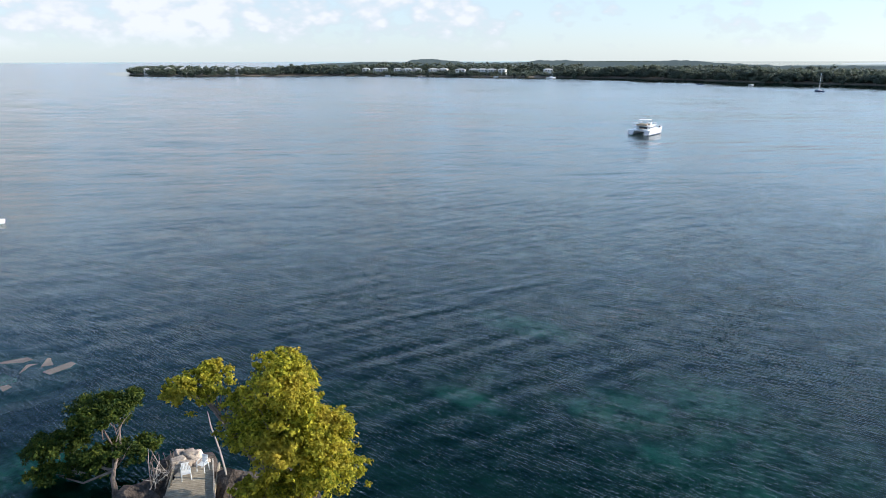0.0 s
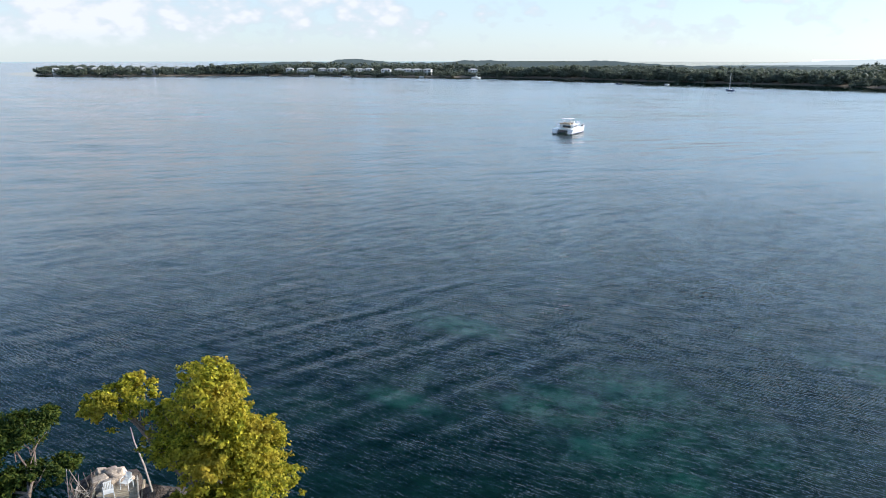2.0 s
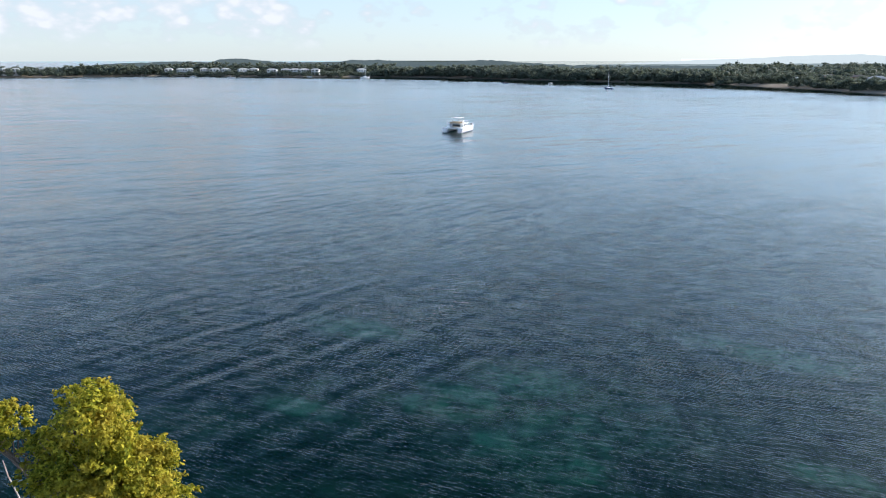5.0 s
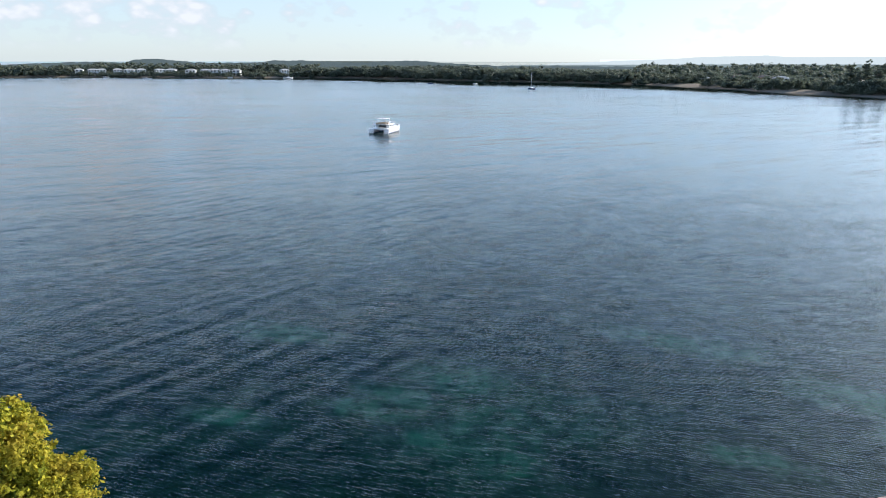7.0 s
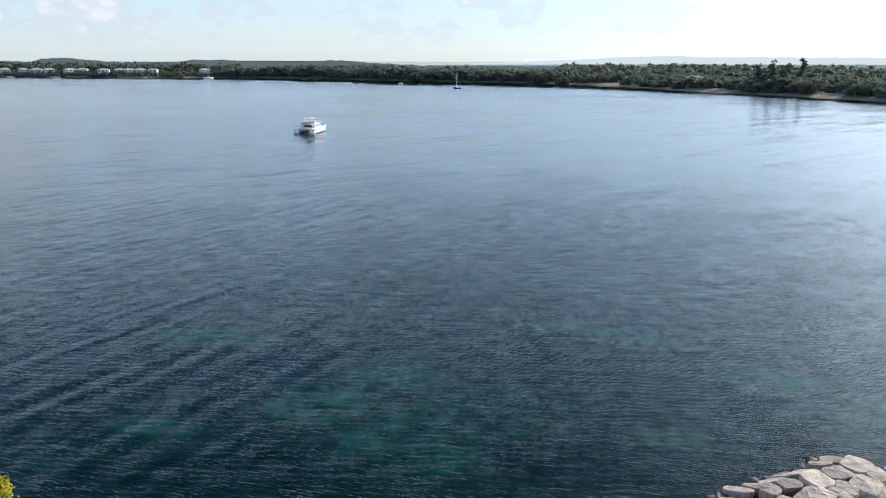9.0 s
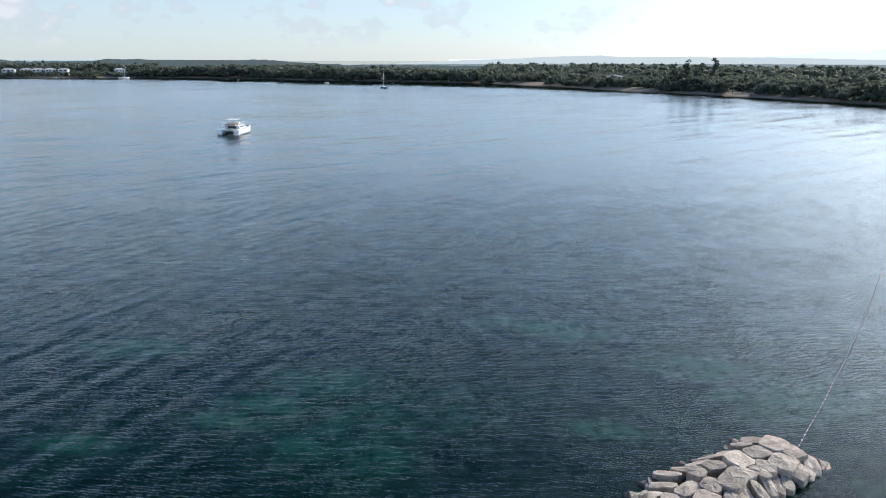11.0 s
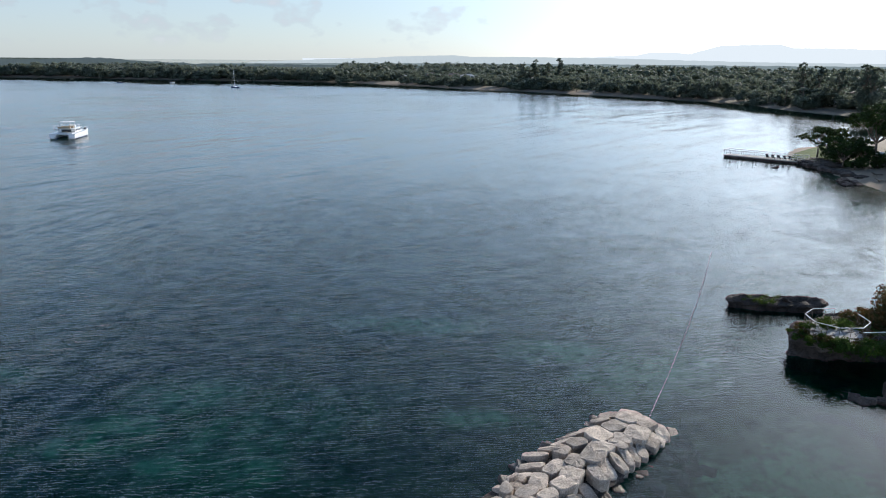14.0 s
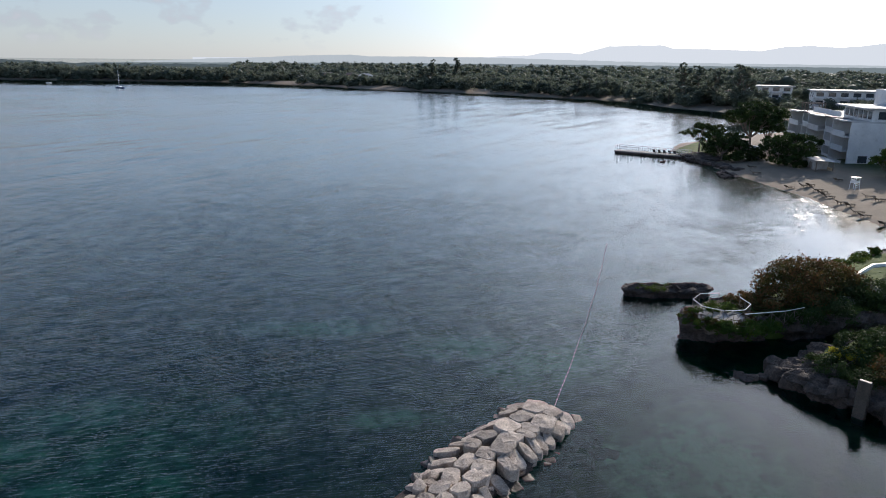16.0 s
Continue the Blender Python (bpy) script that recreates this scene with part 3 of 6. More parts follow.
def woods(name, spots, leaf, label, cards, size, seed, category="woodland"):
    """A far wood: for each (x, y, z, height, width) some uneven leafy masses round a dense heart; kind stuff."""
    rng = np.random.default_rng(seed)
    iv, jf = ico()
    vs, fs, o = [], [], 0
    for x, y, z, h, w, *more in spots:
        k = rng.integers(5, 9)
        blobs = []
        for j in range(k):
            r = w * (0.21 + 0.15 * rng.random())
            zz = z + h - r * 0.8 - (0.55 * h * rng.random() if j else 0)
            blobs.append((x + rng.normal() * w * 0.27, y + rng.normal() * w * 0.27, zz, r, r, r * (0.55 + 0.3 * rng.random())))
        blobs.append((x, y, z + h * 0.30, w * 0.36, w * 0.36, h * 0.32))
        for q in blobs:
            q = np.array(q)
            bump = 0.42 + 0.34 * rng.random((len(iv), 1))
            v = q[:3] + iv * q[3:] * bump
            vs.append(v)
            fs.append(np.c_[jf, jf[:, 2]] + o)
            o += len(v)
        v, f = leaf_mesh(rng, blobs, int(1.9 * (more[0] if more else cards)), size * 0.95, 0.40, 7)
        vs.append(v)
        fs.append(f + o)
        o += len(v)
    V, F = np.concatenate(vs), np.concatenate(fs)
    tri = F[:, 2] == F[:, 3]
    me = bpy.data.meshes.new(name)
    loops = np.concatenate([F[tri, :3].ravel(), F[~tri].ravel()]).astype(np.int32)
    start = np.concatenate([np.arange(tri.sum()) * 3, tri.sum() * 3 + np.arange((~tri).sum()) * 4]).astype(np.int32)
    me.vertices.add(len(V))
    me.vertices.foreach_set("co", V.astype(np.float32).ravel())
    me.loops.add(len(loops))
    me.loops.foreach_set("vertex_index", loops)
    me.polygons.add(len(start))
    me.polygons.foreach_set("loop_start", start)
    me.update(calc_edges=True)
    me.materials.append(M[leaf])
    return tagged(new(name, me), label, category, kind="stuff")


def smooth_outline(pts, step):
    """A closed outline resampled at about step metres with rounded corners."""
    p = np.array(pts, float)
    for _ in range(2):
        q = np.roll(p, -1, 0)
        p = np.stack([0.75 * p + 0.25 * q, 0.25 * p + 0.75 * q], 1).reshape(-1, 2)
    q = np.r_[p, p[:1]]
    s = np.r_[0, np.cumsum(np.linalg.norm(np.diff(q, axis=0), axis=1))]
    t = np.arange(0, s[-1], step)
    return np.stack([np.interp(t, s, q[:, 0]), np.interp(t, s, q[:, 1])], 1)


def rock_mass(name, outline, top, material, parent=None, step=0.5, rough=0.35, undercut=0.3, flat=0.12, seed=0.0, label=""):
    """A low sea cliff: foot, undercut notch, jutting lip and an uneven top."""
    o = smooth_outline(outline, step)
    c = o.mean(0)
    area = 0.5 * np.sum(o[:, 0] * np.roll(o[:, 1], -1) - o[:, 1] * np.roll(o[:, 0], -1))
    t = np.roll(o, -1, 0) - np.roll(o, 1, 0)
    t /= np.linalg.norm(t, axis=1, keepdims=True)
    out = np.stack([t[:, 1], -t[:, 0]], 1) * (1 if area > 0 else -1)
    rows = [(-1.6, 0.4), (-0.3, 0.05), (0.12, -undercut), (0.35 * top, -undercut * 0.6), (0.62 * top, 0.15), (0.85 * top, 0.05), (top, -0.35)]
    vs, fs, m = [], [], len(o)
    for z, d in rows:
        for p, nn in zip(o, out):
            q = Vector((p[0], p[1], z + seed))
            k = fbm(q, 0.55) * rough + fbm(q, 1.7) * rough * 0.5
            x = p + nn * (d + k)
            vs.append((x[0], x[1], z + fbm(q + Vector((9, 3, 1)), 0.9) * rough * 0.5))
    for s in (0.86, 0.68, 0.46, 0.22):
        for p, nn in zip(o, out):
            x = c + (p - nn * 0.35 - c) * s
            vs.append((x[0], x[1], top + fbm((x[0], x[1], seed), 0.5) * flat * 2.5))
    n = len(rows) + 4
    for i in range(n - 1):
        for k in range(m):
            a, b = i * m + k, i * m + (k + 1) % m
            fs.append((a, b, b + m, a + m) if area > 0 else (b, a, a + m, b + m))
    vs.append((c[0], c[1], top))
    for k in range(m):
        a, b = (n - 1) * m + k, (n - 1) * m + (k + 1) % m
        fs.append((a, b, len(vs) - 1) if area > 0 else (b, a, len(vs) - 1))
    return link(name, vs, fs, material, parent, label)


def boulder_mesh(name, rng, flat=0.6, material="stone", cuts=11):
    """A rough quarry block: the hull of points on a squarish ellipsoid, edges worn."""
    bm = bmesh.new()
    for _ in range(cuts + 5):
        d = rng.normal(size=3)
        d /= np.abs(d).max() ** 0.75 * np.linalg.norm(d) ** 0.25
        bm.verts.new(Vector(d * (0.46 + 0.08 * rng.random()) * np.array([1, 1, flat])))
    for sx in (-1, 1):
        for sy in (-1, 1):
            k = 0.34 + 0.13 * rng.random()
            j = 0.34 + 0.13 * rng.random()
            bm.verts.new((sx * k, sy * j, flat * (0.36 + 0.08 * rng.random())))
            bm.verts.new((sx * k * 0.95, sy * j * 0.95, -flat * 0.38))
    h = bmesh.ops.convex_hull(bm, input=bm.verts)
    bmesh.ops.delete(bm, geom=list({v for v in h["geom_interior"] if isinstance(v, bmesh.types.BMVert)}), context="VERTS")
    bmesh.ops.dissolve_limit(bm, angle_limit=radians(16), verts=bm.verts, edges=bm.edges)
    bmesh.ops.bevel(bm, geom=list(bm.edges), offset=0.05, segments=1, affect="EDGES", profile=0.5)
    bmesh.ops.triangulate(bm, faces=bm.faces)
    bmesh.ops.recalc_face_normals(bm, faces=bm.faces)
    me = bpy.data.meshes.new(name)
    bm.to_mesh(me)
    bm.free()
    me.materials.append(M[material])
    return me


def clip_cell(cell, px, py, nx, ny):
    """The part of a convex cell on the near side of a line through (px, py) with outward normal (nx, ny)."""
    out = []
    for (ax, ay), (bx, by) in zip(cell, cell[1:] + cell[:1]):
        da, db = (ax - px) * nx + (ay - py) * ny, (bx - px) * nx + (by - py) * ny
        if da <= 0:
            out.append((ax, ay))
        if da * db < 0:
            t = da / (da - db)
            out.append((ax + (bx - ax) * t, ay + (by - ay) * t))
    return out


def slab_stone(cell, top, rng, parent, tilt=(0.0, 0.0), thick=0.9):
    """A quarry block cut to a cell: rough sides, worn shoulder, uneven top."""
    c = np.array(cell)
    q = []
    for a, b in zip(c, np.roll(c, -1, 0)):
        n = max(1, int(np.linalg.norm(b - a) / 0.30))
        q += [a + (b - a) * k / n for k in range(n)]
    q = np.array(q)
    m = q.mean(0)
    for _ in range(2):
        q = 0.60 * q + 0.20 * (np.roll(q, 1, 0) + np.roll(q, -1, 0))
    q = m + (q - m) * 1.06 + rng.normal(size=q.shape) * 0.022
    vs, k = [], len(q)
    for s, dz in ((0.90, -thick), (1.0, -0.16), (0.99, -0.06), (0.94, -0.010), (0.5, 0.012)):
        for p in q:
            x = m + (p - m) * s
            z = top + dz + tilt[0] * (x[0] - m[0]) + tilt[1] * (x[1] - m[1]) + rng.normal() * (0.014 if dz > -0.5 else 0)
            vs.append((x[0], x[1], z))
    vs.append((m[0], m[1], top + 0.03 + rng.normal() * 0.03))
    fs = []
    for r in range(4):
        for i in range(k):
            a, b = r * k + i, r * k + (i + 1) % k
            fs.append((a, b, b + k, a + k))
    fs += [(4 * k + i, 4 * k + (i + 1) % k, len(vs) - 1) for i in range(k)]
    area = np.sum(q[:, 0] * np.roll(q[:, 1], -1) - q[:, 1] * np.roll(q[:, 0], -1))
    return link("stone", vs, fs if area > 0 else [f[::-1] for f in fs], "stone", parent)


# ---- ground and sea ----
FAR_COAST = [(-468, 1082), (-420, 960), (-350, 866), (-273, 861), (-197, 884), (-129, 894), (-57, 875), (30, 815), (91, 786), (159, 759),
             (212, 714), (246, 641), (281, 594), (328, 532), (352, 490), (363, 428), (351, 343), (357, 296), (358, 246), (350, 174), (352, 157), (313, 113), (302, 86), (277, 58)]
LAND = FAR_COAST + [(262, 42), (240, 46), (205, 57), (178, 62), (160, 58), (152, 48), (140, 41.5), (134, 36), (129, 31.6), (118, 21), (110.7, 15.3), (102, 8.2),
                    (95, 3), (89, 4.0), (85, 5.6), (79, 7.4), (72, 9.2), (65, 11.0), (57, 13.0), (53, 13.4), (53, 11.5), (55.5, 8.5), (59, 5.5), (61, 3.5),
                    (57, 4), (52, 6), (48.5, 6), (47, 4), (46, 1), (46, -6), (38, -12), (26, -10), (16, 4), (12, 13), (5, 18), (-1, 21), (-5, 25), (-9, 28), (-11, 30.5),
                    (-13.0, 30.6), (-14.2, 29), (-15.5, 26), (-25, 20), (-45, 16), (-90, -5), (-300, -120), (-20000, -10000), (-20000, -20000), (20000, -20000), (20000, 20000), (6500, 20000), (-150, 2200), (-380, 1150)]


def coast_distance(p, poly):
    """Metres inland (positive) or out to sea (negative)."""
    a = np.array(poly, float)
    b = np.roll(a, -1, 0)
    best, inside = np.full(len(p), 1e9), np.zeros(len(p), bool)
    for (ax, ay), (bx, by) in zip(a, b):
        e = np.array([bx - ax, by - ay])
        w = p - (ax, ay)
        t = np.clip(w @ e / (e @ e), 0, 1)
        best = np.minimum(best, np.hypot(*(w - t[:, None] * e).T))
        cross = (ay > p[:, 1]) != (by > p[:, 1])
        inside ^= cross & (p[:, 0] < (bx - ax) * (p[:, 1] - ay) / (by - ay + 1e-12) + ax)
    return np.where(inside, best, -best)


def soft_noise(p, scale, seed):
    """Cheap smooth noise from sines, about -1 to 1."""
    r = np.random.default_rng(seed)
    s = 0
    for k in range(7):
        a, w = r.random() * math.tau, scale * 1.45**k
        s = s + np.sin((p[:, 0] * math.cos(a) + p[:, 1] * math.sin(a)) * w + r.random() * 6.3 + 1.3 * np.sin((p[:, 0] * math.sin(a) - p[:, 1] * math.cos(a)) * w * 0.7)) / 1.35**k
    return s / 3.0


def land_height(d, p):
    up = 0.10 * np.minimum(d, 14) + 0.02 * np.clip(d - 14, 0, 90) - 0.02 * np.clip(d - 650, 0, 400) * (p[:, 1] > 300)
    # the seabed falls to about three metres, then slowly deeper
    down = -0.15 - 0.16 * np.minimum(-d, 18) - 0.006 * np.clip(-d - 18, 0, 600)
    return np.where(d > 0, up + 0.1 * soft_noise(p, 0.15, 3), down + 0.12 * soft_noise(p, 0.5, 4) * np.clip(-d / 4, 0, 1))


SANDY = [(7.5, 58.3, 4.5, 1.8, -35), (18.6, 44.0, 4.0, 2.4, -40), (13.3, 43.2, 3.4, 1.8, -40), (13.3, 37.0, 2.0, 1.2, -30), (10.4, 42.5, 3.5, 1.4, -40), (1.5, 44.6, 3.0, 1.2, -40),
         (38.8, 44.2, 5.0, 2.0, -50), (17.0, 32.8, 1.8, 1.5, 0), (31.0, 27.9, 3.0, 1.2, -50), (43.8, 24.0, 4.5, 3.0, -50), (43.8, 31.0, 4.0, 2.2, -50), (35.5, 12.6, 3.2, 2.6, 0),
         (-23, 34, 3.2, 2.6, 0), (-32.1, 46.8, 3.0, 2.0, 0), (38, 11, 4.0, 3.0, 0), (36.5, 7.5, 3.5, 2.5, 20), (32, 10.5, 3.0, 1.8, 0)]


def build_ground():
    azs = np.radians(np.r_[np.arange(-180, -42, 4.0), np.arange(-42, 94, 0.25), np.arange(94, 180, 4.0)])
    rs = np.r_[0.01, 3.0 * 1.015 ** np.arange(0, 500)]
    rs = rs[rs < 4700]
    A, R = np.meshgrid(azs, rs)
    p = np.stack([(R * np.sin(A)).ravel(), (R * np.cos(A)).ravel()], 1)
    d = coast_distance(p, LAND)
    z = land_height(d, p)
    sand = np.zeros(len(p))
    for x, y, a, b, turn in SANDY:
        c, s = math.cos(radians(turn)), math.sin(radians(turn))
        u, v = (p[:, 0] - x) * c + (p[:, 1] - y) * s, -(p[:, 0] - x) * s + (p[:, 1] - y) * c
        sand = np.maximum(sand, np.exp(-((u / a) ** 2 + (v / b) ** 2)))
    # a wide thinly sanded stretch round the brightest patches
    sand = np.maximum(sand, 0.48 * np.exp(-(((p[:, 0] - 18.5) / 8.5) ** 2 + ((p[:, 1] - 37.0) / 7.0) ** 2)))
    # bed painted paler here in place of a reflection on the water
    sand = np.maximum(sand, 0.16 * np.exp(-(((p[:, 0] + 2.0) / 10.0) ** 2 + ((p[:, 1] - 42.0) / 9.0) ** 2)))
    sand = np.clip(1.65 * sand * (0.85 + 0.45 * soft_noise(p, 1.3, 8)) + 0.20 * soft_noise(p, 0.35, 9) - 0.10, 0, 1)
    # no sand among the sunken stones round the breakwater
    foot = np.hypot(p[:, 0] - np.clip(p[:, 0], 10, 31.8), p[:, 1] - 17.2)
    sand *= np.clip((foot + 0.5 * soft_noise(p, 1.1, 5) - 2.8) / 1.4, 0, 1)
    nr, na = len(rs), len(azs)
    i, j = np.meshgrid(np.arange(nr - 1), np.arange(na), indexing="ij")
    k = (j + 1) % na
    f = np.stack([i * na + j, i * na + k, (i + 1) * na + k, (i + 1) * na + j], -1).reshape(-1, 4)[:, ::-1]
    ob = fast_link("ground", np.c_[p, z], f, "ground")
    ob.data.polygons.foreach_set("use_smooth", [True] * len(ob.data.polygons))
    for key, val in (("shore", d), ("sand", sand)):
        at = ob.data.attributes.new(key, "FLOAT", "POINT")
        at.data.foreach_set("value", val.astype(np.float32))
    return tagged(ob, "seabed of sand and weed rising to sandy beaches and turf", "ground", kind="structure")


build_ground()


# low swell rolling in round the headland: wave length, bearing of the crests, height, phase
SWELL = [(2.35, 35.0, 0.022, 0.3), (1.75, 30.0, 0.012, 2.1), (3.1, 40.0, 0.020, 4.4), (1.3, 24.0, 0.006, 1.2)]


def swell_height(p):
    r = np.hypot(p[:, 0], p[:, 1])
    # it dies out towards the lee of the breakwater and far off, and comes in sets
    lee = np.clip((0.55 * p[:, 1] - p[:, 0] + 14.0) / 34.0, 0.0, 1.0)
    sets = np.clip(0.62 + 0.55 * soft_noise(p, 0.07, 41), 0.12, 1.3)
    fade = np.clip((185.0 - r) / 70.0, 0.0, 1.0) * np.clip((r - 17.0) / 4.0, 0.0, 1.0)
    lee *= np.clip((p[:, 0] + 18.0) / 14.0, 0.15, 1.0)
    bend = 1.8 * soft_noise(p, 0.045, 42) + 0.7 * soft_noise(p, 0.22, 43)
    z = np.zeros(len(p))
    for k, (length, bearing, h, phase) in enumerate(SWELL):
        b = radians(bearing)
        across = -math.sin(b) * p[:, 0] + math.cos(b) * p[:, 1]
        z += h * np.clip(0.75 + 0.6 * soft_noise(p, 0.10, 50 + k), 0.0, 1.4) * np.sin(math.tau * across / length + phase + bend)
    return z * lee * sets * fade


def build_water():
    azs = np.radians(np.r_[np.arange(-180, -42, 4.0), np.arange(-42, 94, 0.2), np.arange(94, 180, 4.0)])
    rs = np.r_[0.0, 8.0, 14.0, np.arange(17.0, 70.0, 0.28)]
    while rs[-1] < 4850:
        rs = np.r_[rs, min(4850.0, rs[-1] + (max(0.28, 0.006 * (rs[-1] - 30)) if rs[-1] < 190 else 0.04 * rs[-1]))]
    A, R = np.meshgrid(azs, rs)
    p = np.stack([(R * np.sin(A)).ravel(), (R * np.cos(A)).ravel()], 1)
    nr, na = len(rs), len(azs)
    i, j = np.meshgrid(np.arange(nr - 1), np.arange(na), indexing="ij")
    k = (j + 1) % na
    f = np.stack([i * na + j, i * na + k, (i + 1) * na + k, (i + 1) * na + j], -1).reshape(-1, 4)
    ob = fast_link("water", np.c_[p, swell_height(p)], f, "water")
    ob.data.polygons.foreach_set("use_smooth", [True] * len(ob.data.polygons))
    off = -coast_distance(p, LAND)
    bearing = np.degrees(np.arctan2(p[:, 0], p[:, 1]))
    width = np.interp(bearing, [-30, 0, 8, 30, 40, 46], [30, 50, 85, 95, 45, 26]) * (1 + 0.22 * soft_noise(p, 0.05, 44))
    still = np.clip((width - off) / (0.25 * width), 0, 1) * (np.hypot(p[:, 0], p[:, 1]) > 230)
    at = ob.data.attributes.new("still", "FLOAT", "POINT")
    at.data.foreach_set("value", still.astype(np.float32))
    return tagged(ob, "calm blue-green sea with wind ripples and low swell", "sea", kind="structure")


build_water()


def ridge(name, R, depth, az0, az1, profile, rough, material, label, seed):
    """A far wooded ridge on an arc of the horizon: profile is (bearing, height) pairs."""
    pa, pz = zip(*profile)
    azs = np.arange(az0, az1, 0.12)
    vs, fs, n = [], [], len(azs)
    top = np.interp(azs, pa, pz)
    for row, (dr, k) in enumerate([(0, 0.0), (0.25, 0.55), (0.5, 0.88), (0.8, 1.0), (1.2, 0.6)]):
        for a, h in zip(azs, top):
            r = R + depth * dr
            x, y = r * math.sin(radians(a)), r * math.cos(radians(a))
            vs.append((x, y, h * k + (rough * fbm((a * 1.3, row * 0.6, seed), 1.0, 5) + rough * 0.22 * fbm((a * 7, row, seed), 1.0, 3)) * (k > 0.3)))
    for i in range(4):
        for k in range(n - 1):
            a = i * n + k
            fs.append((a + 1, a, a + n, a + n + 1))
    return tagged(link(name, vs, fs, material, smooth=False), label, "hills", kind="structure")


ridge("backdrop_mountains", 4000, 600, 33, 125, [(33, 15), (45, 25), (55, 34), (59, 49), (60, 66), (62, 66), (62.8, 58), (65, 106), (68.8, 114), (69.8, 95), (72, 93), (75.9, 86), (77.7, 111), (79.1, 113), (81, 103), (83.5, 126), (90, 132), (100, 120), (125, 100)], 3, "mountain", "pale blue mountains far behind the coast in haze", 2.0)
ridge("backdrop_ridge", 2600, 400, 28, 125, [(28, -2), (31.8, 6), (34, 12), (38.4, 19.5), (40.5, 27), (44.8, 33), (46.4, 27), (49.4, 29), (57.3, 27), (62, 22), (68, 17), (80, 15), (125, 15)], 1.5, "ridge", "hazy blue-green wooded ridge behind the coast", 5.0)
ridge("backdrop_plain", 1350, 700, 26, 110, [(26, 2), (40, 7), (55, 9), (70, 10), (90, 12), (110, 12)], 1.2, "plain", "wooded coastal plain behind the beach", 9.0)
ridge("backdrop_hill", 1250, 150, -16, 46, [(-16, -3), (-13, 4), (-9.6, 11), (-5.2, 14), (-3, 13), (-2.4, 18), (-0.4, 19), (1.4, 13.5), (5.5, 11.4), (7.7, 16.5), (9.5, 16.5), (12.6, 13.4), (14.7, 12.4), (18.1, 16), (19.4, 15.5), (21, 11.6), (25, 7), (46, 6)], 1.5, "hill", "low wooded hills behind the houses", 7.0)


# ---- far shore ----
def along(poly, gap, depth0, depth1, jitter, rng, keep=1.0):
    """Spots inland of an open coast line, which has the sea on its right-hand side as listed."""
    out = []
    p = np.array(poly, float)
    for a, b in zip(p[:-1], p[1:]):
        e = b - a
        n = np.array([-e[1], e[0]]) / np.linalg.norm(e)
        for s in np.arange(0, np.linalg.norm(e), gap):
            for d in np.arange(depth0, depth1, gap):
                if rng.random() < keep:
                    out.append(a + e * s / np.linalg.norm(e) + n * d + rng.normal(size=2) * jitter)
    return np.array(out)


def wood_spots(poly, gap, d0, d1, h, w, rng, keep=1.0, full=200):
    s = along(poly, gap, d0, d1, gap * 0.3, rng, keep)
    z = land_height(coast_distance(s, LAND), s)
    hs = h * (0.72 + 0.42 * rng.random(len(s))) * (1 + 0.18 * soft_noise(s, 0.03, 12))
    d = coast_distance(s, LAND)
    return [(x, y, zz - 0.5, hh, w * (0.75 + 0.5 * rng.random()), full if dd < d0 + gap * 1.8 else full // 3) for (x, y), zz, hh, dd in zip(s, z, hs, d) if dd > 1]


rng = np.random.default_rng(4)
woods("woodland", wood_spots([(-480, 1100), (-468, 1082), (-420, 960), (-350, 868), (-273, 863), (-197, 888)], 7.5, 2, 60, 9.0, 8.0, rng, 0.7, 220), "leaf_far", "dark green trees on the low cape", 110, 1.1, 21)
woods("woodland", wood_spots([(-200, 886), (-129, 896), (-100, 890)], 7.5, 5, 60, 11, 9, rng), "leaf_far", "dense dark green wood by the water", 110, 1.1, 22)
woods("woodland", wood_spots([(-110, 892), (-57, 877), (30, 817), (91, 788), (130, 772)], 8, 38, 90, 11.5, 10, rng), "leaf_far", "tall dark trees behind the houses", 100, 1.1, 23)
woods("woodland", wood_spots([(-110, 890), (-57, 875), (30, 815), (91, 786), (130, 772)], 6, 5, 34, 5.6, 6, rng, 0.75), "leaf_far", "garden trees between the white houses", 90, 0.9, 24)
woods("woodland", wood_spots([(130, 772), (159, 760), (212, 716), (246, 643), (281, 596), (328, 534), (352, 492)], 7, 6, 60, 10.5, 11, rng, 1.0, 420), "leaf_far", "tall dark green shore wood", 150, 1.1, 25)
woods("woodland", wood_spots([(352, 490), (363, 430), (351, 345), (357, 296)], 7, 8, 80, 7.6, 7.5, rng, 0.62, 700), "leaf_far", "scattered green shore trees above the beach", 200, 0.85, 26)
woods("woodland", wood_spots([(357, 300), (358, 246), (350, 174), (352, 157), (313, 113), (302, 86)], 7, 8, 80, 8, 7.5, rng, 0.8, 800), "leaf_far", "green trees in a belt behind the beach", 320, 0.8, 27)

inland = []
for _ in range(950):
    a, r = radians(36 + 66 * rng.random()), 430 + 900 * rng.random() ** 1.4
    p = np.array([[r * math.sin(a), r * math.cos(a)]])
    d = coast_distance(p, LAND)[0]
    if 60 < d < 640:
        inland.append((p[0, 0], p[0, 1], float(land_height(np.array([d]), p)[0]) - 0.5, 8 + 5 * rng.random(), 11 + 8 * rng.random()))
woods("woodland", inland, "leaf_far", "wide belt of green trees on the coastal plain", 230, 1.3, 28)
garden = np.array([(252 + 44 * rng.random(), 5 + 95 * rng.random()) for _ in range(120)])
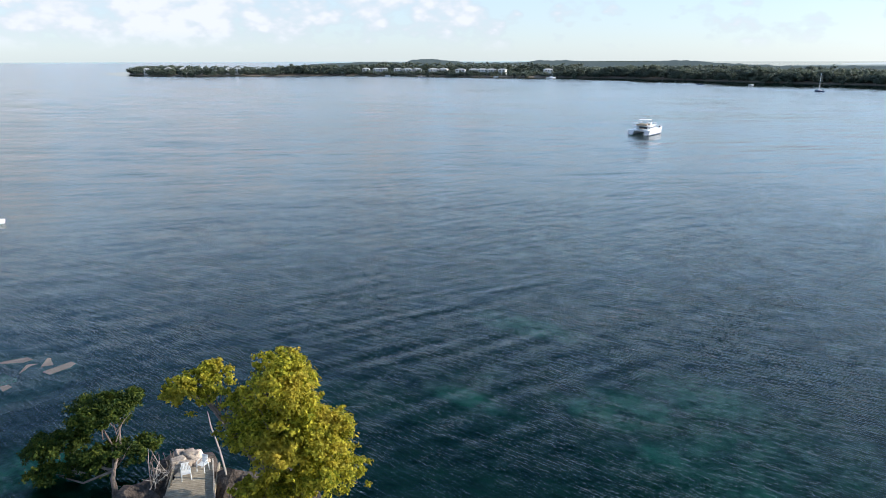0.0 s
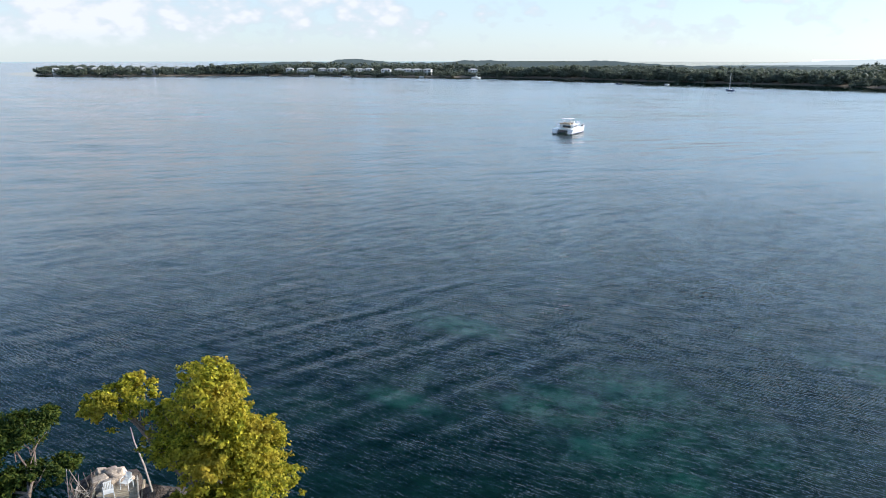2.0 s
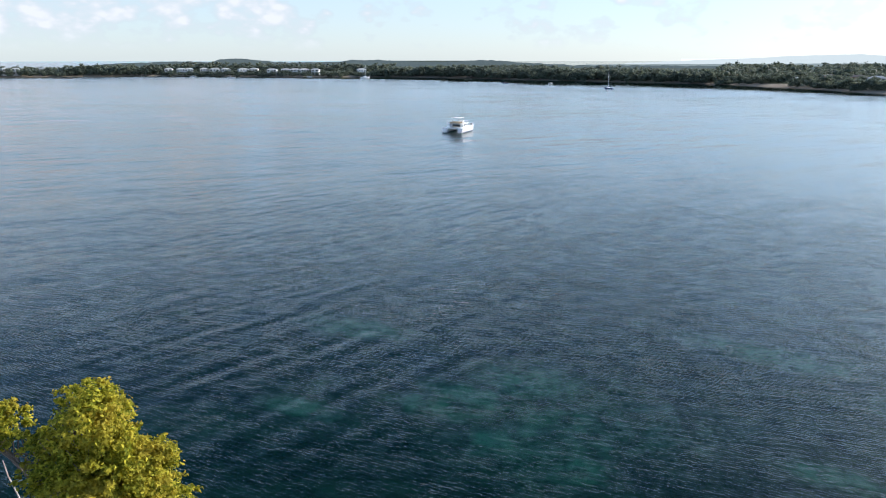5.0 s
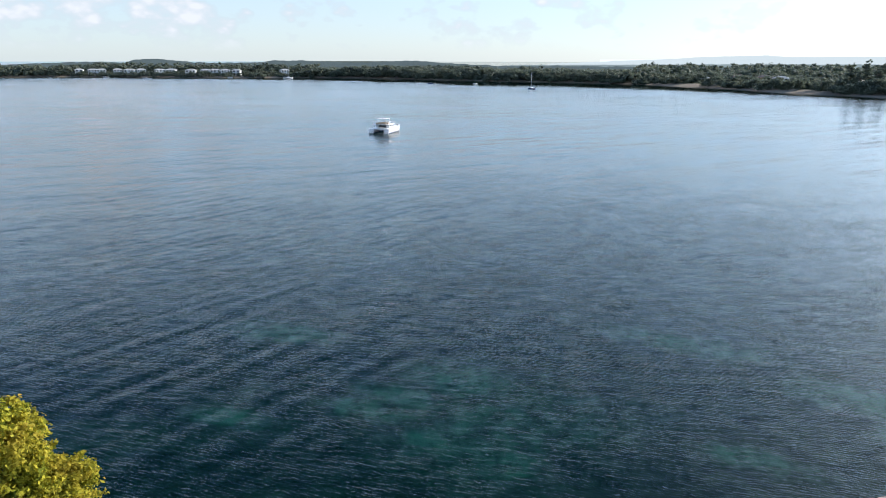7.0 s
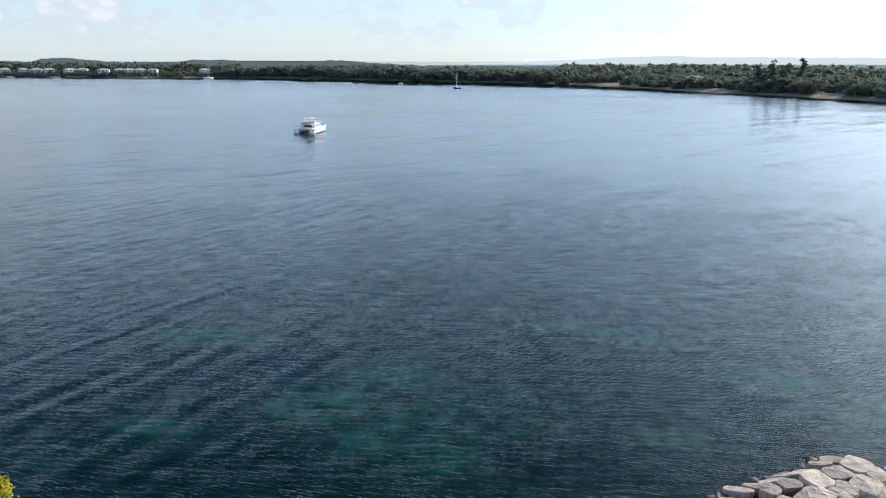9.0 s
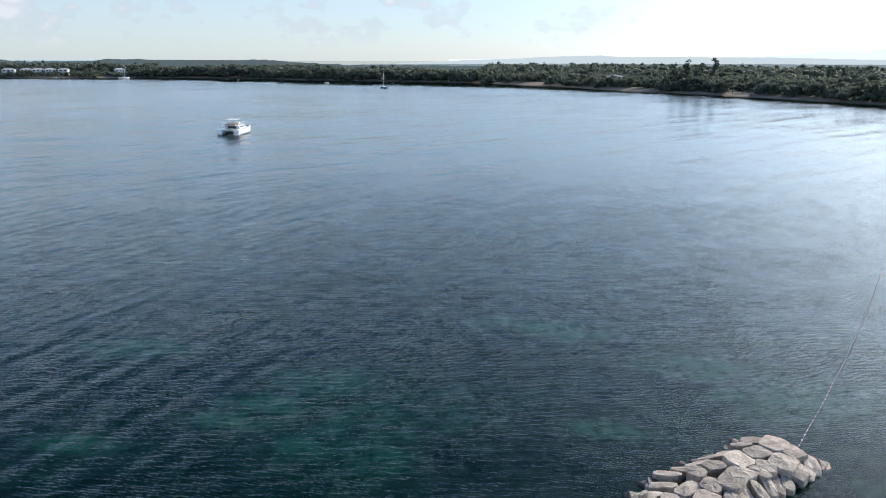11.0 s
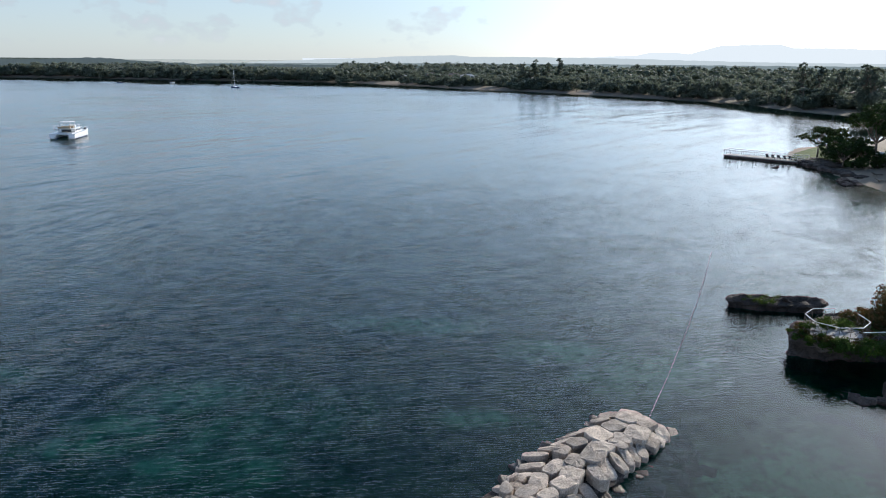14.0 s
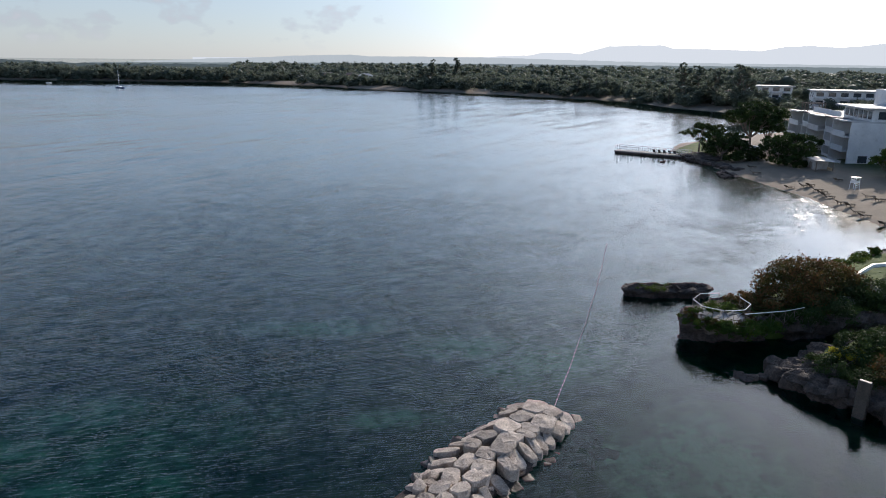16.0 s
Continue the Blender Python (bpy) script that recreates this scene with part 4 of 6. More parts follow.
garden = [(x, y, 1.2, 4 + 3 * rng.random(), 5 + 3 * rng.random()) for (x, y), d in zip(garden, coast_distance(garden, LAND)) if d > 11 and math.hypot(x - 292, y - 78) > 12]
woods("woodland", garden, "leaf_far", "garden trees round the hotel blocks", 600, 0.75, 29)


# ---- breakwater ----
# blocks near the head: place, length, width, turn
CREST = [(32.07, 18.03, 1.65, 1.26, 17), (30.58, 17.93, 1.44, 1.11, 169), (32.18, 17.06, 1.20, 1.15, 171), (29.21, 17.98, 1.64, 1.24, 178), (30.84, 16.71, 1.49, 1.20, 14),
         (29.81, 16.94, 1.20, 0.95, 42), (28.16, 17.20, 1.30, 1.05, 87), (29.01, 16.75, 1.27, 0.64, 80), (27.18, 16.99, 1.60, 1.10, 19), (26.08, 17.33, 1.14, 1.00, 12),
         (24.98, 17.75, 1.45, 0.80, 5), (26.05, 16.0, 1.50, 0.70, 69), (25.02, 16.81, 1.28, 1.10, 14), (23.50, 17.57, 1.38, 0.90, 34), (24.16, 16.55, 1.40, 0.94, 175), (27.6, 18.3, 1.2, 0.7, 160), (26.4, 18.4, 1.0, 0.8, 20)]
FLANK = [(27.08, 16.10, 1.41, 0.66, 67), (27.90, 15.99, 1.39, 0.50, 70), (28.65, 16.05, 1.50, 0.50, 58), (29.42, 16.0, 1.40, 0.50, 45), (30.05, 15.95, 1.35, 0.52, 45), (30.95, 15.9, 0.95, 0.75, 16),
         (32.5, 16.15, 1.25, 0.80, 47), (25.57, 19.45, 1.50, 0.60, 126), (26.6, 19.3, 1.35, 0.5, 140), (27.6, 19.2, 1.4, 0.5, 148), (28.65, 19.2, 1.51, 0.50, 155), (29.8, 19.1, 1.3, 0.55, 158), (30.9, 19.1, 1.2, 0.55, 150),
         (31.97, 19.15, 1.22, 0.73, 139), (24.6, 19.0, 1.5, 0.6, 130), (23.6, 18.8, 1.4, 0.6, 135), (25.0, 15.8, 1.3, 0.55, 65)]


def block_cell(x, y, long, short, turn, rng):
    """The outline of a roughly squared block with its corners knocked off."""
    c, s = math.cos(radians(turn)), math.sin(radians(turn))
    out = []
    for sx, sy in ((1, 1), (-1, 1), (-1, -1), (1, -1)):
        a, b = 0.06 + 0.16 * rng.random(), 0.06 + 0.18 * rng.random()
        k, j = 1 - 0.12 * rng.random(), 1 - 0.12 * rng.random()
        two = [(sx * k, sy * (j - b)), (sx * (k - a), sy * j)]
        out += two if sx * sy > 0 else two[::-1]
    return [(x + (u * c * long - v * s * short) / 2, y + (u * s * long + v * c * short) / 2) for u, v in out]


def breakwater():
    t = thing("breakwater", pose(0, 0, 0), "breakwater of pale grey-brown quarry stones running into the sea", "breakwater")
    rng = np.random.default_rng(11)
    lumps = [boulder_mesh("stone", rng, 0.72) for _ in range(10)]
    soaked = [boulder_mesh("stone", rng, 0.72, "shorestone") for _ in range(6)]
    # filling mound, coloured dark to deepen the shadows between the pale stones
    rock_mass("core", [(32.6, 16.2), (32.9, 18.0), (31.0, 18.9), (12, 19.0), (12, 15.6), (31, 15.6)], 0.22, "reef", t, 0.6, 0.25, 0.1, 0.1, 3.0)

    def put(me, x, y, z, sx, sy, sz, turn, tip=0.0, lean=0.0):
        ob = new("stone", me)
        ob.parent = t
        ob.matrix_basis = pose(x, y, z, tip, lean, turn) @ Matrix.Diagonal((sx, sy, sz, 1))

    # the crest: broad blocks laid in rows and fitted together, cut short at the round head
    bound = [(33.35 - 1.9 * (1 - math.cos(radians(t0))), 17.3 + 1.85 * math.sin(radians(t0))) for t0 in range(-90, 91, 15)] + [(24.5, 19.15), (12.5, 15.9), (12.5, 15.5)]
    lines = [15.25, 16.05, 16.95, 17.75, 18.45, 19.2]
    edge = lambda k, x: lines[k] + 0.13 * math.sin(1.1 * x + 2.3 * k) + 0.10 * math.sin(2.3 * x + 1.7 * k * k)
    cells = []
    for k in range(5):
        x = 33.6 - 0.3 * k * rng.random()
        cut = 0.0
        while x > 13:
            w = (0.75 + 0.95 * rng.random()) * (1.15 if k in (1, 2) else 0.85)
            nxt = 0.09 * rng.normal()
            g = 0.022
            q = [(x + cut - g, edge(k + 1, x) - g), (x - w + nxt + g, edge(k + 1, x - w) - g), (x - w - nxt + g, edge(k, x - w) + g), (x - cut - g, edge(k, x) + g)]
            for (ax, ay), (bx, by) in zip(bound, bound[1:] + bound[:1]):
                d = math.hypot(bx - ax, by - ay)
                if len(q) >= 3:
                    q = clip_cell(q, ax, ay, (by - ay) / d, -(bx - ax) / d)
            if len(q) >= 3 and abs(sum(q[i][0] * q[i - 1][1] - q[i - 1][0] * q[i][1] for i in range(len(q)))) > 0.25:
                cells.append(q)
            x, cut = x - w, nxt
    for cell in cells:
        mx, my = np.mean(cell, 0)
        if mx > 23.0:
            continue
        off = my - 17.2
        slab_stone(cell, 0.84 - 0.16 * max(0.0, abs(off) - 0.5) + 0.10 * rng.normal(), rng, t, (0.08 * rng.normal(), 0.08 * rng.normal() - 0.14 * np.sign(off) * (abs(off) > 1.0)))
    # towards the head the blocks lie singly: broad ones on the crest, long ones down both flanks
    for x, y, long, short, turn in CREST:
        slab_stone(block_cell(x, y, long * 1.04, short * 1.04, turn, rng), 0.84 - 0.20 * max(0.0, x - 31.6) + 0.05 * rng.normal(), rng, t, (0.045 * rng.normal() - 0.10 * (x > 31.5), 0.045 * rng.normal()))
    for x, y, long, short, turn in FLANK:
        side = 1 if y > 17.2 else -1
        slab_stone(block_cell(x, y, long, max(0.55, short * 1.12), turn, rng), 0.46 + 0.07 * rng.normal(), rng, t, (0.06 * rng.normal(), -side * (0.30 + 0.08 * rng.normal())))
    # small stones wedged between them
    for _ in range(40):
        x, y = 23.2 + 8.6 * rng.random(), 15.9 + 3.0 * rng.random()
        put(lumps[rng.integers(10)], x, y, 0.30 - 0.10 * abs(y - 17.2) + 0.08 * rng.normal(), 0.45 + 0.3 * rng.random(), 0.30 + 0.25 * rng.random(), 0.45, 180 * rng.random(), 14 * rng.normal(), 14 * rng.normal())
    x = 32.3
    while x > 14:
        w = 0.95 + 0.35 * rng.random()
        for side, y0 in ((1, 19.2 - 0.27 * max(0.0, 24.5 - x)), (-1, 15.6)):
            for k in range(2):
                put(lumps[rng.integers(10)] if x < 23.5 else soaked[rng.integers(6)], x + 0.2 * rng.normal() + k * w * 0.5, y0 + side * (0.12 * rng.normal() - 0.25 * (x > 23.5)), (0.16 if x < 23.5 else -0.26) + 0.08 * rng.normal(), 0.5 + 0.25 * rng.random(), 0.95 + 0.5 * rng.random(), 0.5 + 0.2 * rng.random(), side * 14 + 16 * rng.normal(), -side * (20 + 8 * rng.normal()), 8 * rng.normal())
                put(soaked[rng.integers(6)], x + 0.25 * rng.normal() + k * w * 0.5, y0 + side * (0.32 + 0.22 * rng.random()), -0.22 + 0.10 * rng.normal(), 0.5 + 0.35 * rng.random(), 0.7 + 0.4 * rng.random(), 0.6 + 0.2 * rng.random(), 40 * rng.normal(), 10 * rng.normal(), 10 * rng.normal())
        x -= w * 0.98
    for a in range(-84, 85, 14):
        for r, z in ((1.2, 0.02), (1.45, -0.42)):
            b = radians(a + 4 * rng.normal())
            put(lumps[rng.integers(10)] if z > 0 else soaked[rng.integers(6)], 31.5 + r * 0.95 * math.cos(b), 17.2 + r * 0.95 * math.sin(b), z + 0.06 * rng.normal(), 0.85 + 0.3 * rng.random(), 0.6 + 0.25 * rng.random(), 0.6, a + 12 * rng.normal(), 8 * rng.normal(), 18)
    # sunken dark stones spread round the foot
    for _ in range(110):
        x, side = 14 + 19.5 * rng.random(), -1 if rng.random() < 0.6 else 1
        off = 2.5 + 1.5 * rng.random() ** 1.5
        put(soaked[rng.integers(6)], x, 17.2 + side * off - (0.27 * max(0.0, 24.5 - x) if side > 0 else -0.3), -0.55 - 0.5 * (off - 2.5) + 0.08 * rng.normal(), 0.6 + 0.5 * rng.random(), 0.6 + 0.5 * rng.random(), 0.6, 90 * rng.random())


breakwater()

# ---- the near headlands ----
ISLET = [(55.7, 22.9), (56.6, 21.6), (57.6, 19.7), (59.6, 17.4), (61.3, 16.9), (62.0, 17.8), (60.6, 19.4), (59.0, 21.6), (57.0, 23.6)]
TERRACE = [(50.4, 16.4), (49.3, 15.8), (49.6, 13.8), (51.6, 11.2), (54.2, 9.0), (57.6, 5.8), (61, 3.4), (68, 0), (82, -6), (96, -4), (92, 2.0), (85.5, 5.6), (79, 7.8), (72, 9.6), (65, 11.4), (58, 13.4), (53.5, 15.9)]
POINT = [(46.4, 8.0), (45.3, 7.0), (44.5, 5.2), (44.8, 3.2), (43.4, 1.6), (42.4, -3), (44, -9), (58, -9), (62, 0.5), (57, 4.4), (53, 6.4), (49.5, 7.8)]
islet = tagged(rock_mass("islet", ISLET, 0.85, "reef", None, 0.2, 0.35, 0.25, 0.3, 4.0), "low dark eroded reef rock standing in the sea", "rock")
headland = thing("headland", pose(0, 0, 0), "undercut rocky headland with turf on top", "headland")
rock_mass("cliff", TERRACE, 1.75, "reef", headland, 0.28, 0.55, 0.55, 0.08, 1.0)
rock_mass("turf", [(52.6, 15.2), (52.2, 11.8), (55.0, 9.2), (58.2, 6.0), (61.5, 4.0), (68, 0.8), (80, -4.5), (93, -3), (90, 1.6), (84, 4.9), (78, 7.0), (71.5, 8.8), (64.5, 10.6), (57.2, 12.7)], 1.98, "grass", headland, 0.6, 0.2, 0.05, 0.06, 4.0)
point = thing("rocky_point", pose(0, 0, 0), "dark jagged rock point with turf on top", "rock")
rock_mass("cliff", POINT, 1.15, "reef", point, 0.28, 0.7, 0.35, 0.3, 6.0)

# ---- trees by the deck ----
tree((-8.0, 26.6, 0.8), [(0.9, 0.6, 5.2, 1.7, 1.7, 1.8), (-0.2, 1.0, 3.6, 1.6, 1.5, 1.6), (2.2, 0.2, 3.6, 1.7, 1.7, 2.0), (1.0, -0.3, 3.3, 2.0, 1.7, 2.0), (3.2, -0.5, 2.0, 1.5, 1.5, 1.9), (-3.4, 3.0, 4.4, 1.4, 1.3, 1.1), (-1.5, 1.9, 4.0, 0.9, 0.9, 0.7), (0.9, -1.0, 1.5, 1.5, 1.2, 1.2)], 68000, 0.16, "leaf_gold",
     "broad shore tree with yellow-green leathery leaves beside the deck", 0.2, 1.6, 5, (0.3, 0.3), bare=9, spread=0.20, per=34, lumps=8)
tree((-15.4, 28.4, 0.2), [(-2.6, 4.0, 2.2, 1.6, 1.5, 1.0), (-1.3, 4.0, 2.4, 1.2, 1.3, 0.9), (-3.9, 3.0, 0.9, 1.4, 1.4, 0.9), (-0.2, 2.4, 1.0, 1.2, 1.2, 0.7), (-1.8, 2.2, 0.6, 1.4, 1.2, 0.7), (-3.4, 1.6, 0.1, 1.2, 1.1, 0.7)], 30000, 0.15, "leaf_deep",
     "low dark green shore tree leaning over the water", 0.13, 1.0, 6, (-0.2, 0.7), bark="bark", spread=0.30, per=50, lumps=5)
tree((56.9, 10.2, 1.4), [(0.0, 0.3, 2.1, 2.4, 2.1, 1.3), (1.9, -0.5, 2.5, 2.4, 2.2, 1.3), (3.8, -2.0, 2.0, 2.3, 2.0, 1.4), (-1.9, 0.6, 1.3, 1.5, 1.5, 1.0), (0.6, -1.4, 1.0, 2.4, 1.6, 1.1), (5.2, -3.2, 1.4, 1.8, 1.6, 1.1)], 22000, 0.18, "leaf_rust",
     "wide bushy shore tree with dark green and rust leaves", 0.18, 1.0, 8, per=70)


# ---- the deck by the trees ----
def railing(parent, pts, height, gap, rail_mat, post_mat, r=0.03, cross=False, mid=False, closed=False):
    """Posts, a top rail in lengths from corner to corner, and where wanted a middle rail or crossed braces."""
    pts = [Vector(p) for p in pts]
    for a, b in zip(pts, pts[1:] + ([pts[0]] if closed else [])):
        n = max(1, round((b - a).length / gap))
        up = Vector((0, 0, height))
        rod("top_rail", a + up, b + up, r * 1.3, rail_mat, parent, 6)
        if mid:
            rod("middle_rail", a + up * 0.5, b + up * 0.5, r * 0.8, rail_mat, parent, 5)
        for k in range(n):
            p, q = a.lerp(b, k / n), a.lerp(b, (k + 1) / n)
            rod("post", p, p + up, r, post_mat, parent, 6)
            if cross:
                rod("brace", p + up * 0.06, q + up * 0.92, r * 0.6, post_mat, parent, 5)
                rod("brace", q + up * 0.06, p + up * 0.92, r * 0.6, post_mat, parent, 5)
    if not closed:
        rod("post", pts[-1], pts[-1] + Vector((0, 0, height)), r, post_mat, parent, 6)


def wooden_deck():
    t = thing("wooden_deck", pose(-11.55, 27.9, 1.05, 0, 0, 12), "weathered plank deck on the shore rocks in dappled shade", "deck")
    for x in (-1.05, 0.0, 1.05):
        box("joist", (x, 0, -0.12), (0.08, 4.0, 0.14), "plank", t)
    for k in range(27):
        y = -1.95 + k * 0.15
        w = 2.55 - 0.27 * (y + 1.95)
        bm = bmesh.new()
        add_box(bm, (0.05 * math.sin(k * 1.7), y, 0.0), (w, 0.132, 0.035), 0.25 * math.sin(k * 2.3), 0.006)
        part("plank", bm, "plank", t)
    box("edge_board", (1.0, 0.1, 0.10), (0.06, 4.0, 0.12), "drift", t, rz=7)
    for x, y in ((-1.1, -1.7), (1.1, -1.7), (-0.65, 1.8), (0.7, 1.8)):
        box("post", (x, y, -0.65), (0.12, 0.12, 1.2), "bark", t)
    step = thing("stone_step", pose(-11.2, 25.6, 0.95), "pale concrete landing behind the deck", "step")
    box("slab", (0, 0, 0), (2.6, 0.9, 0.22), "concrete", step, rz=12, bevel=0.03)


def plastic_chair(m, label):
    """A moulded garden chair: seat, slatted back, arms, four splayed legs."""
    t = thing("plastic_chair", m, label, "chair", "chairs on the deck")
    box("seat", (0, 0, 0.42), (0.46, 0.44, 0.03), "white", t, bevel=0.012)
    for x in (-0.16, -0.08, 0.0, 0.08, 0.16):
        box("slat", (x, 0.23, 0.64), (0.055, 0.02, 0.40), "white", t, rx=-12)
    box("head_rail", (0, 0.275, 0.85), (0.44, 0.03, 0.07), "white", t, bevel=0.01, rx=-12)
    for x in (-0.24, 0.24):
        box("arm", (x, 0.02, 0.64), (0.05, 0.46, 0.025), "white", t, bevel=0.008)
        for y in (-0.2, 0.2):
            v, f = tube([(x * 1.08, y * 1.1, 0.0), (x * 0.98, y, 0.63 if y < 0 else 0.45)], [0.022, 0.026], 6)
            link("leg", v, f, "white", t)
    return t


def rock_heap(name, spots, seed, label, material="stone", flat=0.7, category="rocks", lean=10.0):
    """Loose rocks, each a stone of its own under one heap: (x, y, z, size, turn)."""
    r = np.random.default_rng(seed)
    mesh = [boulder_mesh("stone", r, flat, material) for _ in range(4)]
    t = thing(name, pose(0, 0, 0), label, category)
    for i, (x, y, z, s, turn) in enumerate(spots):
        ob = new("stone", mesh[i % 4])
        ob.parent = t
        ob.matrix_basis = pose(x, y, z, lean * r.normal(), lean * r.normal(), turn) @ Matrix.Diagonal((s * (1 + 0.25 * r.random()), s, s * (0.8 + 0.3 * r.random()), 1))
    return t


wooden_deck()
plastic_chair(pose(-12.0, 28.6, 1.07, 0, 0, 25) @ Matrix.Diagonal((0.82, 0.82, 0.82, 1)), "white plastic garden chair on the deck")
plastic_chair(pose(-11.45, 29.3, 1.07, 0, 0, -18) @ Matrix.Diagonal((0.82, 0.82, 0.82, 1)), "white plastic garden chair at the deck's end")
shore_knoll = thing("shore_knoll", pose(0, 0, 0), "dark eroded shore rock under the deck and trees", "rock")
rock_mass("cliff", [(-15.4, 27.6), (-14.6, 29.0), (-13.9, 30.2), (-13.7, 31.2), (-12.6, 31.6), (-11.4, 30.8), (-10.2, 29.8), (-7.6, 29.0), (-5.0, 27.4), (-3.6, 25.0), (-6, 21), (-15, 21), (-16.4, 25)], 0.75, "reef", shore_knoll, 0.4, 0.5, 0.3, 0.35, 8.0)
rg = np.random.default_rng(31)
rock_heap("rock_pile", [(-13.1 + 0.85 * rg.random() + 0.2 * (k % 3), 29.75 + 0.9 * rg.random(), 0.75 + 0.5 * rg.random(), 0.45 + 0.3 * rg.random(), 90 * rg.random()) for k in range(16)], 32, "pile of pale rough rocks at the deck's end")
rock_heap("shore_rocks", [(-10.2 + 3.6 * rg.random(), 29.3 - 1.2 * rg.random(), 0.55 + 0.4 * rg.random(), 0.5 + 0.5 * rg.random(), 90 * rg.random()) for k in range(16)], 33, "dark shore rocks at the foot of the tree", "reef")


def drift_branches():
    t = thing("dead_branches", pose(-13.3, 28.6, 0.7), "tangle of bare dead branches beside the deck", "branches")
    r = np.random.default_rng(40)
    for k in range(26):
        a = Vector((0.5 * r.normal() * 0.6, 1.6 * r.random() - 0.5, 0.1))
        b = a + Vector((0.35 * r.normal(), 0.5 * r.normal(), 0.5 + 0.7 * r.random()))
        m = a.lerp(b, 0.5) + Vector(r.normal(size=3)) * 0.15
        v, f = tube([a, m, b], [0.03, 0.02, 0.008], 5)
        link("branch", v, f, "drift" if k % 2 else "bark", t)


drift_branches()
snag = thing("bare_branch", pose(-10.6, 28.9, 1.2), "long bare grey branch slanting up beside the tree", "branch")
v, f = tube([(0.5, -0.3, 0), (0.1, 0.2, 1.1), (-0.35, 0.6, 2.1), (-0.55, 0.9, 2.7)], [0.05, 0.04, 0.03, 0.015], 6)
link("stem", v, f, "drift", snag)

# stones of a low curved jetty, awash
ring = [(-33, 44.6), (-31, 45.2), (-29.4, 45.1), (-27.8, 44.4), (-26.6, 43.4), (-26.0, 42.2), (-25.8, 41.0), (-26.3, 40.0), (-27.2, 39.2), (-28.4, 38.2), (-29.5, 37.2)]
sp = []
for (x0, y0), (x1, y1) in zip(ring, ring[1:]):
    for k in range(2):
        for side in (-0.75, 0.75):
            w = (k + 0.3 + 0.25 * rg.random()) / 2
            nx, ny = -(y1 - y0), (x1 - x0)
            q = math.hypot(nx, ny)
            sp.append((x0 + (x1 - x0) * w + nx / q * side, y0 + (y1 - y0) * w + ny / q * side, -0.37 + 0.02 * rg.normal(), 1.6 + 0.5 * rg.random(), 60 * rg.random()))
rock_heap("sunken_jetty", sp, 35, "curved line of flat pale stones awash in the sea", "wetstone", 0.4, "jetty", 1.5)


# ---- boats ----
def hull_shape(L, B, H, draft=0.35, n=12, bow=0.62, stern=0.9):
    """A boat's hull from stern (y = 0) to bow (y = L)."""
    vs, fs, m = [], [], 7
    for i in range(n + 1):
        s = i / n
        w = B / 2 * (stern + (1 - stern) * min(1, s / 0.4)) * (1 - max(0, (s - bow) / (1 - bow)) ** 1.8 * 0.97)
        top = H * (0.86 + 0.14 * s + 0.16 * s * s)
        keel = -draft * (1 - s**4)
        for k in range(m):
            a = (k - 3) / 3
            z = top if abs(a) == 1 else (keel if a == 0 else (0.55 * top if abs(a) > 0.5 else keel * 0.7 + 0.02))
            x = w * (1.0 if abs(a) == 1 else (0.97 if abs(a) > 0.5 else 0.62 * (abs(a) > 0)))
            vs.append((math.copysign(x, a) if a else 0.0, L * s + (0.12 * L * (z / top) * 0.3 if i == n else 0), z))
    for i in range(n):
        for k in range(m - 1):
            a = i * m + k
            fs.append((a, a + 1, a + m + 1, a + m))
        fs.append((i * m, i * m + m, i * m + 2 * m - 1, i * m + m - 1))
    fs.append(tuple(range(m - 1, -1, -1)))
    return vs, fs


